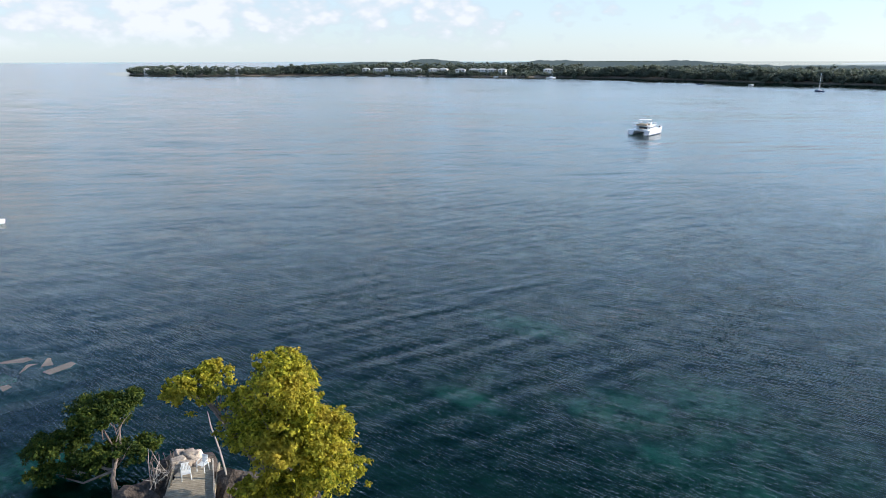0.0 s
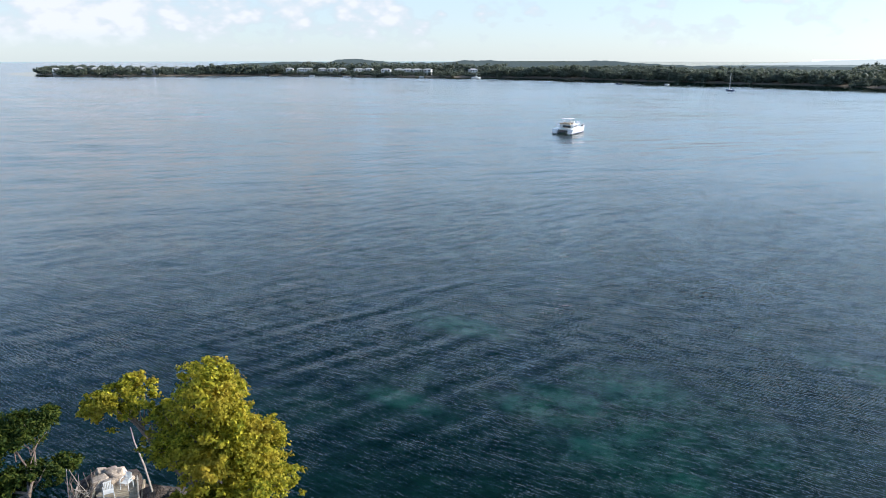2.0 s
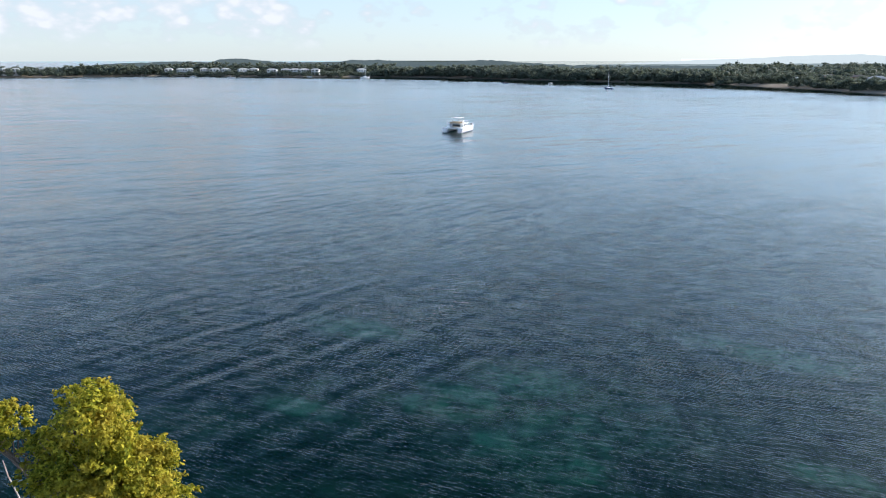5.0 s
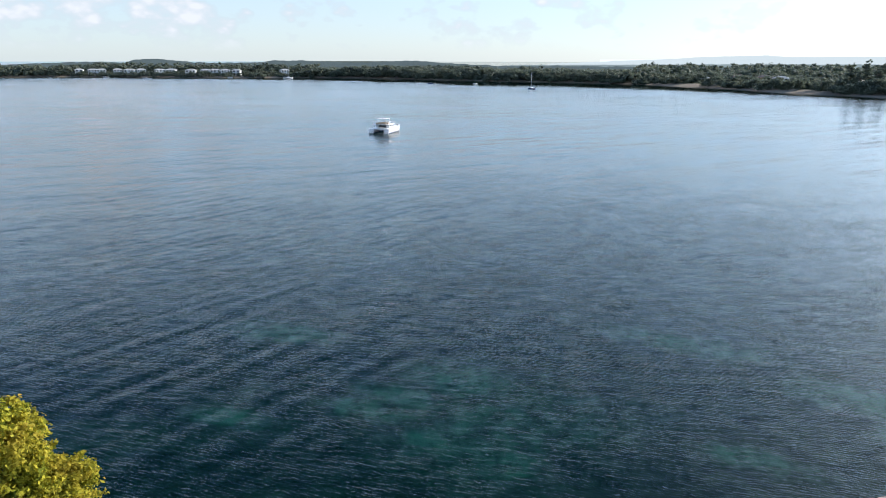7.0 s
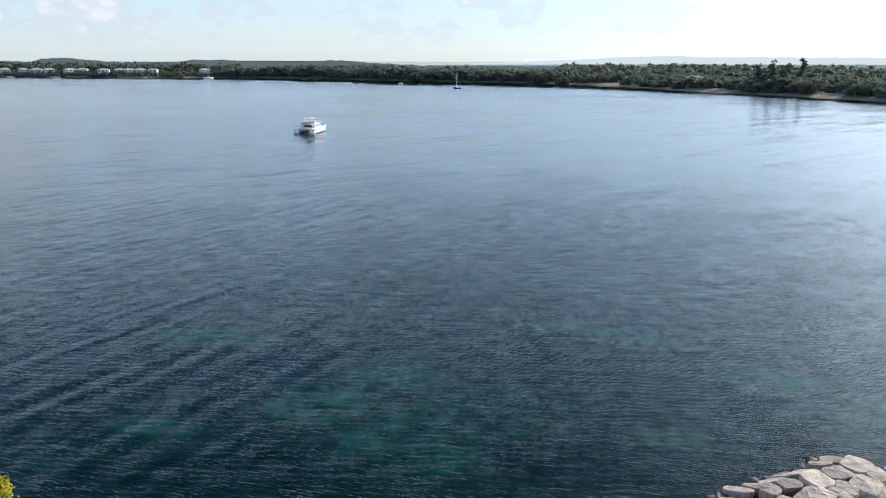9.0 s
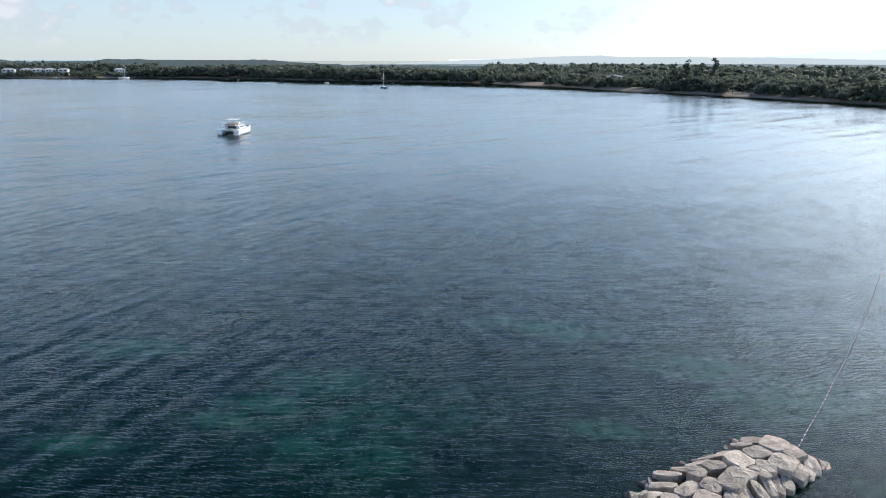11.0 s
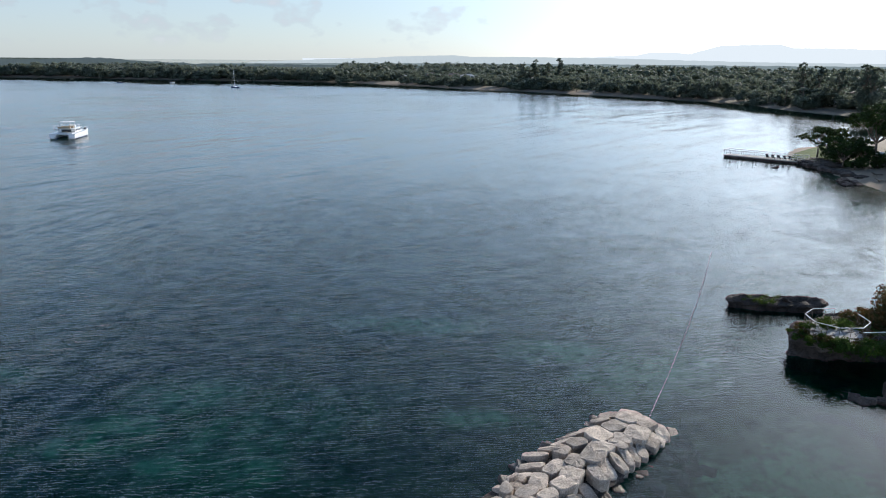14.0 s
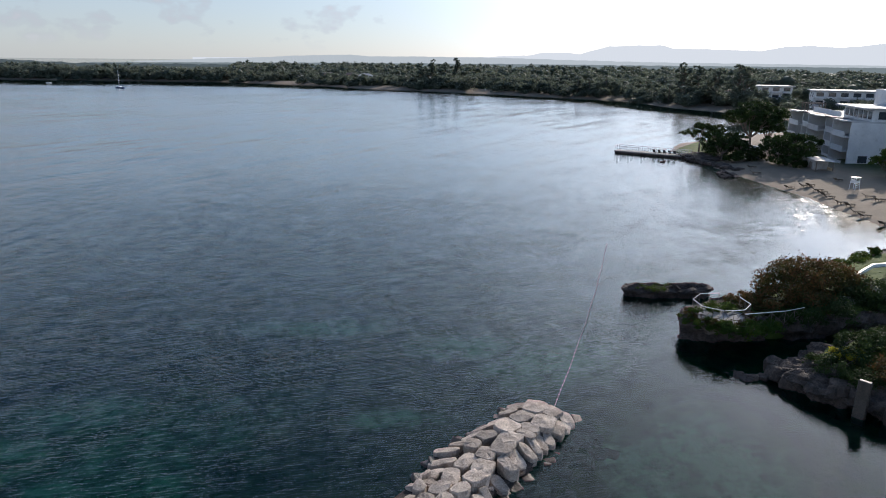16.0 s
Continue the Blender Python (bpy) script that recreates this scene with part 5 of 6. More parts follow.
def catamaran():
    t = thing("catamaran", pose(52.6, 188.8, 0, 0, 0, -37) @ Matrix.Diagonal((0.88, 0.88, 0.84, 1)), "white power catamaran with a canopied upper deck at anchor", "boat")
    for x in (-2.55, 2.55):
        v, f = hull_shape(12.2, 1.9, 1.75, 0.4)
        h = link("hull", [(p[0] + x, p[1], p[2]) for p in v], f, "hull", t)
        box("waterline_stripe", (x, 5.0, 0.16), (1.97, 9.0, 0.12), "navy", h)
        box("stern_step", (x, -0.45, 0.35), (1.5, 0.95, 0.12), "hull", h, bevel=0.03)
        box("stern_step", (x, 0.0, 0.75), (1.5, 0.5, 0.12), "hull", h, bevel=0.03)
    box("bridge_deck", (0, 5.2, 1.45), (5.2, 9.4, 0.45), "hull", t, bevel=0.08)
    box("cabin", (0, 6.0, 2.15), (4.9, 5.2, 1.05), "hull", t, bevel=0.18, taper=0.86)
    for x in (-2.32, 2.32):
        box("cabin_window", (x, 6.0, 2.25), (0.10, 3.9, 0.42), "glass", t, ry=8 if x > 0 else -8)
    box("windscreen", (0, 8.45, 2.25), (3.9, 0.12, 0.45), "glass", t, rx=-18)
    box("saloon_door", (0, 3.42, 2.15), (2.6, 0.08, 0.8), "glass", t)
    box("roof", (0, 4.9, 2.80), (5.1, 7.2, 0.14), "hull", t, bevel=0.05)
    for x in (-2.3, 2.3):
        for y in (1.5, 3.3):
            rod("roof_post", (x, y, 1.65), (x, y, 2.75), 0.05, "steel", t)
    box("helm_console", (0.6, 6.6, 3.25), (1.5, 0.7, 0.8), "hull", t, bevel=0.08)
    box("bench", (0, 4.6, 3.1), (3.4, 0.7, 0.5), "tan", t, bevel=0.06)
    box("bench", (0, 2.2, 3.1), (3.4, 0.6, 0.5), "tan", t, bevel=0.06)
    box("canopy", (-0.3, 5.2, 4.55), (3.2, 3.4, 0.10), "white", t, bevel=0.04)
    for x in (-1.7, 1.2):
        for y in (3.7, 6.7):
            rod("canopy_post", (x, y, 2.86), (x, y, 4.5), 0.04, "steel", t)
    railing(t, [(-2.4, 1.5, 2.87), (-2.4, 8.2, 2.87), (2.4, 8.2, 2.87), (2.4, 1.5, 2.87)], 0.75, 1.5, "steel", "steel", 0.025, mid=True)
    railing(t, [(-2.9, 3.0, 1.7), (-2.9, 11.0, 1.95)], 0.65, 1.6, "steel", "steel", 0.022)
    railing(t, [(2.9, 3.0, 1.7), (2.9, 11.0, 1.95)], 0.65, 1.6, "steel", "steel", 0.022)
    box("trampoline", (0, 10.3, 1.62), (3.4, 1.9, 0.03), "rubber", t)
    rod("crossbeam", (-2.6, 11.3, 1.7), (2.6, 11.3, 1.7), 0.09, "steel", t)
    box("deck_bag", (2.5, 10.6, 2.15), (0.5, 0.6, 0.55), "rubber", t, bevel=0.08)
    box("cockpit_table", (0, 1.9, 1.95), (1.4, 0.8, 0.08), "tan", t)


def sailboat(m, L, mast, label, hull="hull"):
    t = thing("sailboat", m, label, "boat")
    v, f = hull_shape(L, L * 0.3, L * 0.12, 0.4, bow=0.45, stern=0.75)
    link("hull", v, f, hull, t)
    box("cabin", (0, L * 0.52, L * 0.145), (L * 0.17, L * 0.34, L * 0.06), "white", t, bevel=0.06, taper=0.85)
    rod("mast", (0, L * 0.58, L * 0.1), (0, L * 0.58, mast), 0.11, "white", t)
    rod("boom", (0, L * 0.56, L * 0.24), (0, L * 0.12, L * 0.24), 0.12, "navy", t)
    for p in ((0, L, L * 0.15), (0, 0, L * 0.12), (-L * 0.15, L * 0.55, L * 0.12), (L * 0.15, L * 0.55, L * 0.12)):
        rod("stay", p, (0, L * 0.58, mast * 0.97), 0.02, "steel", t, 4)


def small_boat(m, L, label, hull="hull", top=True):
    t = thing("motor_boat", m, label, "boat")
    v, f = hull_shape(L, L * 0.36, L * 0.14, 0.25)
    link("hull", v, f, hull, t)
    box("cockpit", (0, L * 0.40, L * 0.15), (L * 0.24, L * 0.5, 0.05), "tan", t)
    box("outboard", (0, -0.15, L * 0.12), (0.3, 0.35, 0.7), "rubber", t, bevel=0.05)
    if top:
        box("windscreen", (0, L * 0.62, L * 0.19), (L * 0.26, 0.06, L * 0.08), "glass", t, rx=-25)
        box("console", (0, L * 0.55, L * 0.17), (L * 0.16, L * 0.12, L * 0.12), "white", t, bevel=0.04)


catamaran()
sailboat(pose(232, 434, 0, 0, 0, 25), 6.5, 11.2, "dark-hulled sailboat with a bare white mast at anchor", "navy")
sailboat(pose(107, 742, 0, 0, 0, -80), 10.0, 12.5, "white sailboat with a bare mast off the houses")
small_boat(pose(-58.8, 84.9, 0, 0, 0, -75), 3.6, "small white dinghy on the open water")
small_boat(pose(-18, 770, 0, 0, 0, 88), 8.5, "white motor boat off the far shore")
small_boat(pose(-62, 848, 0, 0, 0, 80), 6.5, "white motor boat near the villas")
small_boat(pose(202, 556, 0, 0, 0, 70), 4.5, "small dark boat off the wooded shore", "navy")
small_boat(pose(236, 544, 0, 0, 0, 110), 4.5, "small pale boat off the wooded shore")
small_boat(pose(297, 602, 0, 0, 0, 140), 7.5, "white motor boat moored close to the wood")
small_boat(pose(62, 800, 0, 0, 0, 95), 5.5, "white skiff near the far beach")
raft = tagged(rock_mass("sand_bar", [(-200, 802), (-186, 800), (-176, 802), (-186, 805)], 0.5, "reef", None, 1.5, 0.3, 0.0, 0.1, 2.0), "low dark bar of rock off the cape", "rock")


def float_line():
    t = thing("float_line", pose(0, 0, 0), "line of small white floats on a rope in the sea", "float line")
    a, b = Vector((33.6, 17.6, 0.02)), Vector((71.5, 32.0, 0.02))
    n = 60
    pts = [a.lerp(b, k / n) + Vector((-0.36, 0.93, 0)) * (0.02 * math.sin(k * 0.5) - 0.35 * math.sin(math.pi * k / n)) for k in range(n + 1)]
    v, f = tube(pts, [0.004] * (n + 1), 4)
    link("rope", v, f, "white", t)
    iv, jf = ico()
    me = bpy.data.meshes.new("float")
    me.from_pydata([tuple(q * (0.04, 0.04, 0.035)) for q in iv], [], [tuple(int(i) for i in q) for q in jf])
    me.materials.append(M["white"])
    for k in range(1, n + 1):
        ob = new("float", me)
        ob.parent = t
        ob.matrix_basis = Matrix.Translation(pts[k] + Vector((0, 0, 0.015)))


float_line()

# ---- terrace on the headland ----
ter = thing("terrace", pose(50.9, 13.5, 1.75), "pale eight-sided patio at the headland's tip", "terrace")
oct_pts = [(2.1 * math.cos(radians(22.5 + 45 * k)) + 0.3, 2.0 * math.sin(radians(22.5 + 45 * k)), 0.12) for k in range(8)]
bm = bmesh.new()
top = bm.faces.new([bm.verts.new((x, y, 0.12)) for x, y, _ in oct_pts])
ext = bmesh.ops.extrude_face_region(bm, geom=[top])
bmesh.ops.translate(bm, verts=[g for g in ext["geom"] if isinstance(g, bmesh.types.BMVert)], vec=(0, 0, -0.14))
part("floor", bm, "concrete", ter, "pale paved patio floor")
fence = thing("terrace_railing", pose(50.9, 13.5, 1.75), "railing with pale top rail and crossed dark braces round the patio", "railing")
railing(fence, [oct_pts[k % 8] for k in range(0, 8)], 1.05, 0.95, "white", "bark", 0.017, cross=True)
railing(fence, [(-0.9, -2.0, -0.05), (1.7, -4.1, -0.05), (3.4, -5.0, -0.05)], 1.05, 1.1, "white", "bark", 0.022, cross=True)


def shrub(base, blobs, n, size, leaf, label, seed, category="shrub", group=""):
    r = np.random.default_rng(seed)
    t = thing("shrub", pose(*base), label, category, group)
    shapes = []
    for q in blobs:
        for _ in range(4):
            e = Vector(q[:3]) + Vector(r.normal(size=3) * np.array(q[3:]) * 0.4)
            shapes.append(tube([(0.1 * r.normal(), 0.1 * r.normal(), -0.2), Vector((0, 0, 0)).lerp(e, 0.5) + Vector((0, 0, 0.1)), e], [0.05, 0.035, 0.01], 5))
    v, f = joined(*shapes)
    link("stems", v, f, "bark", t)
    v, f = leaf_mesh(r, blobs, n, size)
    fast_link("foliage", v, f, leaf, t)
    return t


shrub((51.6, 14.3, 1.8), [(0, 0, 0.35, 0.8, 0.6, 0.45), (0.8, -0.9, 0.3, 0.7, 0.6, 0.4)], 1600, 0.13, "leaf_green", "clipped green shrub in the patio bed", 51)
shrub((50.0, 14.9, 1.8), [(0, 0, 0.3, 0.5, 0.5, 0.4)], 600, 0.13, "leaf_green", "small shrub by the patio railing", 52)
shrub((50.9, 13.5, 1.55), [(2.2 * math.cos(radians(a)) + 0.3, 2.1 * math.sin(radians(a)), 0.22 + 0.08 * math.sin(a), 0.5, 0.5, 0.30) for a in range(100, 331, 21)], 5200, 0.12, "leaf_rust", "olive and rust creepers round the patio's rim", 58)
shrub((49.2, 13.6, 1.2), [(0.0, -1.2, 0.45, 0.7, 0.9, 0.6), (-0.1, 0.3, 0.45, 0.55, 0.9, 0.55), (0.9, -2.6, 0.45, 0.9, 0.9, 0.6), (0.4, 1.9, 0.35, 0.6, 0.6, 0.45), (2.2, -3.6, 0.4, 0.9, 0.8, 0.6)], 7000, 0.14, "leaf_green", "green creepers hanging over the headland's edge", 53)
shrub((53.7, 12.3, 1.75), [(0, 0, 0.25, 0.9, 0.9, 0.35), (0.9, 1.2, 0.25, 0.9, 0.8, 0.35), (0.2, -1.4, 0.3, 1.0, 0.9, 0.4), (2.2, 1.2, 0.3, 1.1, 0.8, 0.4), (1.6, -0.2, 0.4, 1.1, 1.0, 0.5)], 5200, 0.13, "leaf_rust", "low olive scrub behind the patio", 59)
shrub((53.4, 9.9, 1.4), [(0, 0, 0.4, 1.2, 1.0, 0.6), (1.6, -1.6, 0.5, 1.3, 1.1, 0.8), (3.4, -3.2, 0.6, 1.5, 1.3, 1.0)], 5000, 0.17, "leaf_dark", "dark shrubs along the headland's edge", 54)
shrub((61.5, 5.0, 1.7), [(0, 0, 0.8, 1.8, 1.6, 1.2), (2.4, -1.6, 0.8, 2.0, 1.8, 1.2), (-1.6, 1.4, 0.7, 1.4, 1.2, 1.0), (-0.8, -0.9, 0.4, 1.5, 1.2, 0.8)], 9000, 0.18, "leaf_dark", "dense dark bushes below the lawn", 55)
shrub((72, 9.0, 1.5), [(0, 0, 0.3, 2.2, 0.7, 0.4), (4, -1.2, 0.3, 2.2, 0.7, 0.45), (-4, 1.2, 0.25, 2.0, 0.7, 0.4)], 4000, 0.18, "leaf_green", "low hedge on the seaward edge of the lawn", 56)
shrub((78.5, 7.0, 1.6), [(0, 0, 0.6, 0.6, 0.6, 0.4), (0, 0, 0.3, 0.5, 0.5, 0.3)], 900, 0.2, "leaf_green", "small round tree on the lawn's edge", 57)
lawn = thing("lawn", pose(0, 0, 0), "bright green lawn with a pale kerb on the headland", "lawn")
rock_mass("turf", [(74.1, 4.0), (72.1, 5.2), (70.9, 6.1), (68.5, 6.5), (65.5, 6.9), (64.7, 6.1), (64.2, 5.3), (62.5, 4.5), (60.6, 3.7), (62.5, -1.2), (84, -4), (88, 0)], 2.55, "grass", lawn, 0.6, 0.08, 0.0, 0.04, 1.0)
kp = [(74.0, 4.1), (72.0, 5.3), (70.8, 6.2), (68.4, 6.6), (65.4, 7.0), (64.6, 6.2), (64.1, 5.4), (62.4, 4.6), (60.5, 3.8)]
for (x0, y0), (x1, y1) in zip(kp, kp[1:]):
    n = math.hypot(x1 - x0, y1 - y0)
    box("kerb", ((x0 + x1) / 2, (y0 + y1) / 2, 2.6), (n + 0.1, 0.22, 0.36), "white", lawn, rz=math.degrees(math.atan2(y1 - y0, x1 - x0)), bevel=0.03)
patio = thing("paved_path", pose(60.2, 6.4, 2.2), "pale paved path beside the lawn", "path")
box("slab", (0, 0, 0), (2.6, 1.2, 0.25), "concrete", patio, rz=-40, bevel=0.03)

# ---- rocky point ----
rg = np.random.default_rng(61)
rock_heap("reef_rocks", [(45.4, 10.3, -0.05, 0.8, 20), (45.2, 9.8, 0.0, 0.75, 60), (45.7, 9.5, 0.05, 0.8, 10), (46.0, 9.0, 0.1, 0.7, 80), (45.5, 10.8, -0.2, 0.6, 50)], 62, "low black reef rocks awash off the point", "reef")
rock_heap("boulders", [(46.6, 8.3, 0.25, 1.4, 30), (47.5, 8.5, 0.4, 1.5, 70), (45.9, 7.4, 0.2, 1.2, 10), (47.6, 7.6, 0.7, 1.3, 50)], 63, "large dark boulders heaped against the point", "reef", 0.8)
rock_heap("point_rocks", [(44.6 + 3.2 * rg.random(), 2.5 + 4.2 * rg.random(), 0.6 + 0.5 * rg.random(), 0.5 + 0.7 * rg.random(), 90 * rg.random()) for _ in range(30)], 64, "jagged dark rocks on the point", "reef", 0.8)
turf = thing("turf_patch", pose(0, 0, 0), "uneven green turf on the rocky point", "turf")
rock_mass("turf", [(47.2, 5.2), (48.6, 6.6), (52, 5.6), (56, 3.6), (59, 0), (54, -5), (47, -4), (46.4, 1.0)], 1.55, "grass", turf, 0.5, 0.3, 0.1, 0.18, 3.0)
slab = thing("concrete_slab", pose(44.15, 3.2, 0.95, 0, 3, -14), "grey concrete slab leaning on the rocks", "slab")
# dark soaked-stone colour stands in for the shade on this concrete
box("slab", (0, 0, 0), (0.35, 0.7, 2.7), "shorestone", slab, bevel=0.05)
shrub((48.2, 5.0, 1.5), [(0, 0, 0.6, 0.7, 0.7, 0.5), (0.7, -0.6, 0.5, 0.7, 0.6, 0.4)], 1100, 0.15, "leaf_gold", "sunlit bush on the rocky point", 65)
shrub((46.9, 5.2, 1.05), [(0, 0, 0.5, 1.1, 1.0, 0.7), (-0.9, -1.6, 0.4, 1.0, 1.1, 0.6), (0.9, 1.0, 0.3, 0.9, 0.8, 0.5), (1.5, -0.6, 0.8, 1.1, 1.0, 0.7)], 7500, 0.13, "leaf_dark", "dark tangled bush growing over the point's rocks", 68)
shrub((46.4, 1.6, 1.1), [(0, 0, 0.6, 1.2, 1.3, 0.8), (-1.0, -1.8, 0.4, 1.0, 1.2, 0.7), (1.4, 0.4, 0.9, 1.2, 1.2, 0.8), (0.6, -3.0, 0.6, 1.3, 1.3, 0.8)], 8500, 0.13, "leaf_rust", "rust and olive bush on the dark rocks", 69)
shrub((49.6, 4.6, 1.45), [(0, 0, 0.9, 1.1, 1.0, 0.8), (1.6, -0.8, 0.8, 1.2, 1.1, 0.8), (3.2, -2.0, 0.8, 1.3, 1.2, 0.9)], 6500, 0.14, "leaf_dark", "dense dark bushes on top of the point", 70)
shrub((50.5, 2.5, 1.55), [(0, 0, 0.35, 0.9, 0.9, 0.4), (1.4, -1.0, 0.3, 0.8, 0.8, 0.4), (-1.2, -1.6, 0.3, 0.8, 0.8, 0.35)], 2200, 0.15, "leaf_green", "low green scrub on the rocky point", 66)
shrub((57.8, 20.6, 0.75), [(0, 0, 0.12, 1.6, 0.6, 0.18), (-1.0, 1.2, 0.12, 0.7, 0.7, 0.16)], 1300, 0.10, "leaf_green", "thin green scrub on the reef rock", 67)


# ---- pier, point and beach ----
pier = thing("pier", pose(150.2, 57.5, 0, 0, 0, 4), "low concrete pier with white railings", "pier")
box("deck", (0, 0.5, 0.48), (3.0, 16.5, 0.2), "concrete", pier, bevel=0.04)
box("wall", (-1.2, 0.5, 0.0), (0.3, 16.3, 0.74), "reef", pier, bevel=0.04)
for y in (-6.5, -3.5, -0.5, 2.5, 5.5, 8.0):
    for x in (-1.0, 1.0):
        rod("pile", (x, y, -2.6), (x, y, 0.5), 0.22, "concrete", pier, 8)
railing(pier, [(1.4, -7.5, 0.57), (1.4, 8.6, 0.57), (-1.4, 8.6, 0.57), (-1.4, -7.5, 0.57)], 1.05, 1.35, "white", "white", 0.035, mid=True)
for k in range(5):
    bench = thing("pier_lounger", pose(149.5 + 0.12 * k, 57.0 - 1.1 * k, 0.58, 0, 0, 80), "dark folded deck chair on the pier", "lounger", "deck chairs on the pier")
    box("seat", (0, 0, 0.3), (0.6, 1.1, 0.06), "rubber", bench)
    box("backrest", (0, 0.75, 0.6), (0.6, 0.06, 0.75), "rubber", bench, rx=-30)
    for x in (-0.26, 0.26):
        for y in (-0.4, 0.4):
            box("leg", (x, y, 0.14), (0.05, 0.05, 0.28), "rubber", bench)
rg = np.random.default_rng(71)
rock_heap("shore_rocks", [(149 - 0.62 * k * 0.8 + 0.5 * rg.normal(), 50 - 0.62 * k + 0.6 * rg.normal(), 0.15 + 0.2 * rg.random(), 1.3 + 1.1 * rg.random(), 90 * rg.random()) for k in range(22)], 72, "dark rocks along the foot of the point", "reef", 0.5)
rock_heap("shore_rocks", [(132.6 + 1.5 * rg.normal(), 37.3 + 0.9 * rg.normal(), 0.15, 1.4 + 0.6 * rg.random(), 90 * rg.random()) for k in range(8)], 73, "low dark rocks at the end of the beach", "reef", 0.35)
rock_heap("lone_rock", [(141.5, 52.5, -0.05, 1.5, 10)], 74, "single dark rock off the pier", "reef", 0.4)
knoll = thing("grassy_point", pose(0, 0, 0), "flat grassy point behind the pier", "point")
rock_mass("turf", [(151, 49), (153, 54.0), (160, 56), (170, 57), (182, 57), (186, 44), (170, 38), (154, 42)], 0.85, "grass", knoll, 1.2, 0.3, 0.2, 0.08, 2.0)
rock_mass("bank", [(148.6, 50.5), (151, 53), (156, 50), (156, 41), (146, 43.5)], 0.95, "reef", knoll, 0.8, 0.5, 0.2, 0.15, 5.0)


def spread_tree(x, y, h, w, label, seed, leaf="leaf_dark", n=4200, z=1.1, size=0.42, low=0.45, masses=6):
    r = np.random.default_rng(seed)
    b = [(0.32 * w * math.cos(a) * (0.4 + 0.8 * r.random()), 0.32 * w * math.sin(a) * (0.4 + 0.8 * r.random()), h * (low + (0.86 - low) * r.random()), w * (0.20 + 0.1 * r.random()), w * (0.20 + 0.1 * r.random()), h * (0.11 + 0.07 * r.random())) for a in np.linspace(0, 6.28, masses, endpoint=False)]
    b.append((0, 0, h * 0.84, w * 0.28, w * 0.28, h * 0.15))
    return tree((x, y, z), b, n, size, leaf, label, max(0.16, h * 0.028), h * low * 0.7, seed, (0.04 * w, 0.02 * w))


spread_tree(156.5, 50.0, 6.2, 6.5, "leaning round-crowned tree behind the pier", 81, n=2600, size=0.38)
spread_tree(160.0, 47.5, 5.6, 6.0, "dark round-crowned tree on the grassy point", 82, n=2600, size=0.38)
spread_tree(160.5, 40.5, 11.2, 12.0, "tall spreading tree with several trunks on the point", 83, n=7000, low=0.42)
spread_tree(164.0, 38.0, 9.0, 8.5, "spreading tree beside the tall one", 84, n=3600)
for i, (x, y, h, w) in enumerate([(151.5, 45.5, 5.0, 6.0), (148.0, 42.5, 4.6, 5.5), (153.5, 42.0, 5.0, 6.0), (150.0, 39.5, 3.6, 4.5), (149.0, 33.5, 5.2, 6.5), (145.5, 31.0, 5.6, 6.5), (147.5, 27.5, 6.2, 6.5), (143.0, 27.5, 5.0, 5.5), (151.0, 30.5, 6.0, 6.5)]):
    spread_tree(x, y, h, w, "dense dark tree at the back of the beach" if i > 3 else "dense dark tree on the rocky bank", 90 + i, n=3000, size=0.36, low=0.28, z=0.9)
# the last five stand out of view, added to shade the beach
for i, (x, y, h, w) in enumerate([(138.5, 12.5, 5.5, 5.5), (136, 7.0, 9.0, 8.0), (141, 3.0, 9.5, 9.0), (128, 2.0, 9.0, 8.0), (121, -2.0, 8.5, 8.0), (133, -3.0, 9.0, 9.0)]):
    spread_tree(x, y, h, w, "broad green tree that shades the beach from behind", 150 + i, "leaf_green", 3600, size=0.34, low=0.35)


shrub((151.0, 44.5, 0.8), [(0, 0, 0.9, 2.6, 2.0, 1.1), (3.0, 1.5, 1.1, 2.4, 2.2, 1.3), (5.5, 2.8, 1.0, 2.4, 2.2, 1.2), (2.2, -2.2, 1.0, 2.4, 2.0, 1.2)], 5200, 0.30, "leaf_dark", "dense dark undergrowth below the point's trees", 86)
shrub((146.5, 40.0, 0.7), [(0, 0, 0.6, 1.9, 1.6, 0.8), (2.6, -1.2, 0.9, 2.0, 1.7, 1.0), (4.2, -3.4, 1.0, 2.1, 1.9, 1.2)], 3600, 0.30, "leaf_dark", "dark bushes at the back of the beach", 87)
shrub((143.8, 29.2, 0.9), [(0, 0, 1.0, 1.8, 1.6, 1.0), (2.0, 2.4, 1.0, 1.9, 1.7, 1.1), (-0.8, -2.2, 0.9, 1.6, 1.4, 0.9)], 3200, 0.30, "leaf_dark", "round dark bushes beside the beach bar", 88)


def hut(m, w, d, h, roof, label, walls=True):
    t = thing("beach_hut", m, label, "hut")
    for x in (-w / 2 + 0.1, w / 2 - 0.1):
        for y in (-d / 2 + 0.1, d / 2 - 0.1):
            box("post", (x, y, h / 2), (0.14, 0.14, h), "bark", t)
    if walls:
        box("wall", (w * 0.12, 0, h * 0.45), (w * 0.55, d * 0.8, h * 0.9), "concrete", t)
        box("door", (w * 0.12, d * 0.4 + 0.02, h * 0.38), (w * 0.22, 0.06, h * 0.75), "bark", t)
    box("counter", (-w * 0.1, -d * 0.42, 0.5), (w * 0.7, 0.3, 1.0), "tan", t)
    box("roof", (0, 0, h + 0.08), (w * 1.18, d * 1.18, 0.14), roof, t, bevel=0.03, rx=2)


hut(pose(152.5, 37.3, 1.0, 0, 0, 25), 2.9, 2.4, 2.3, "white", "small beach hut with a flat white roof")
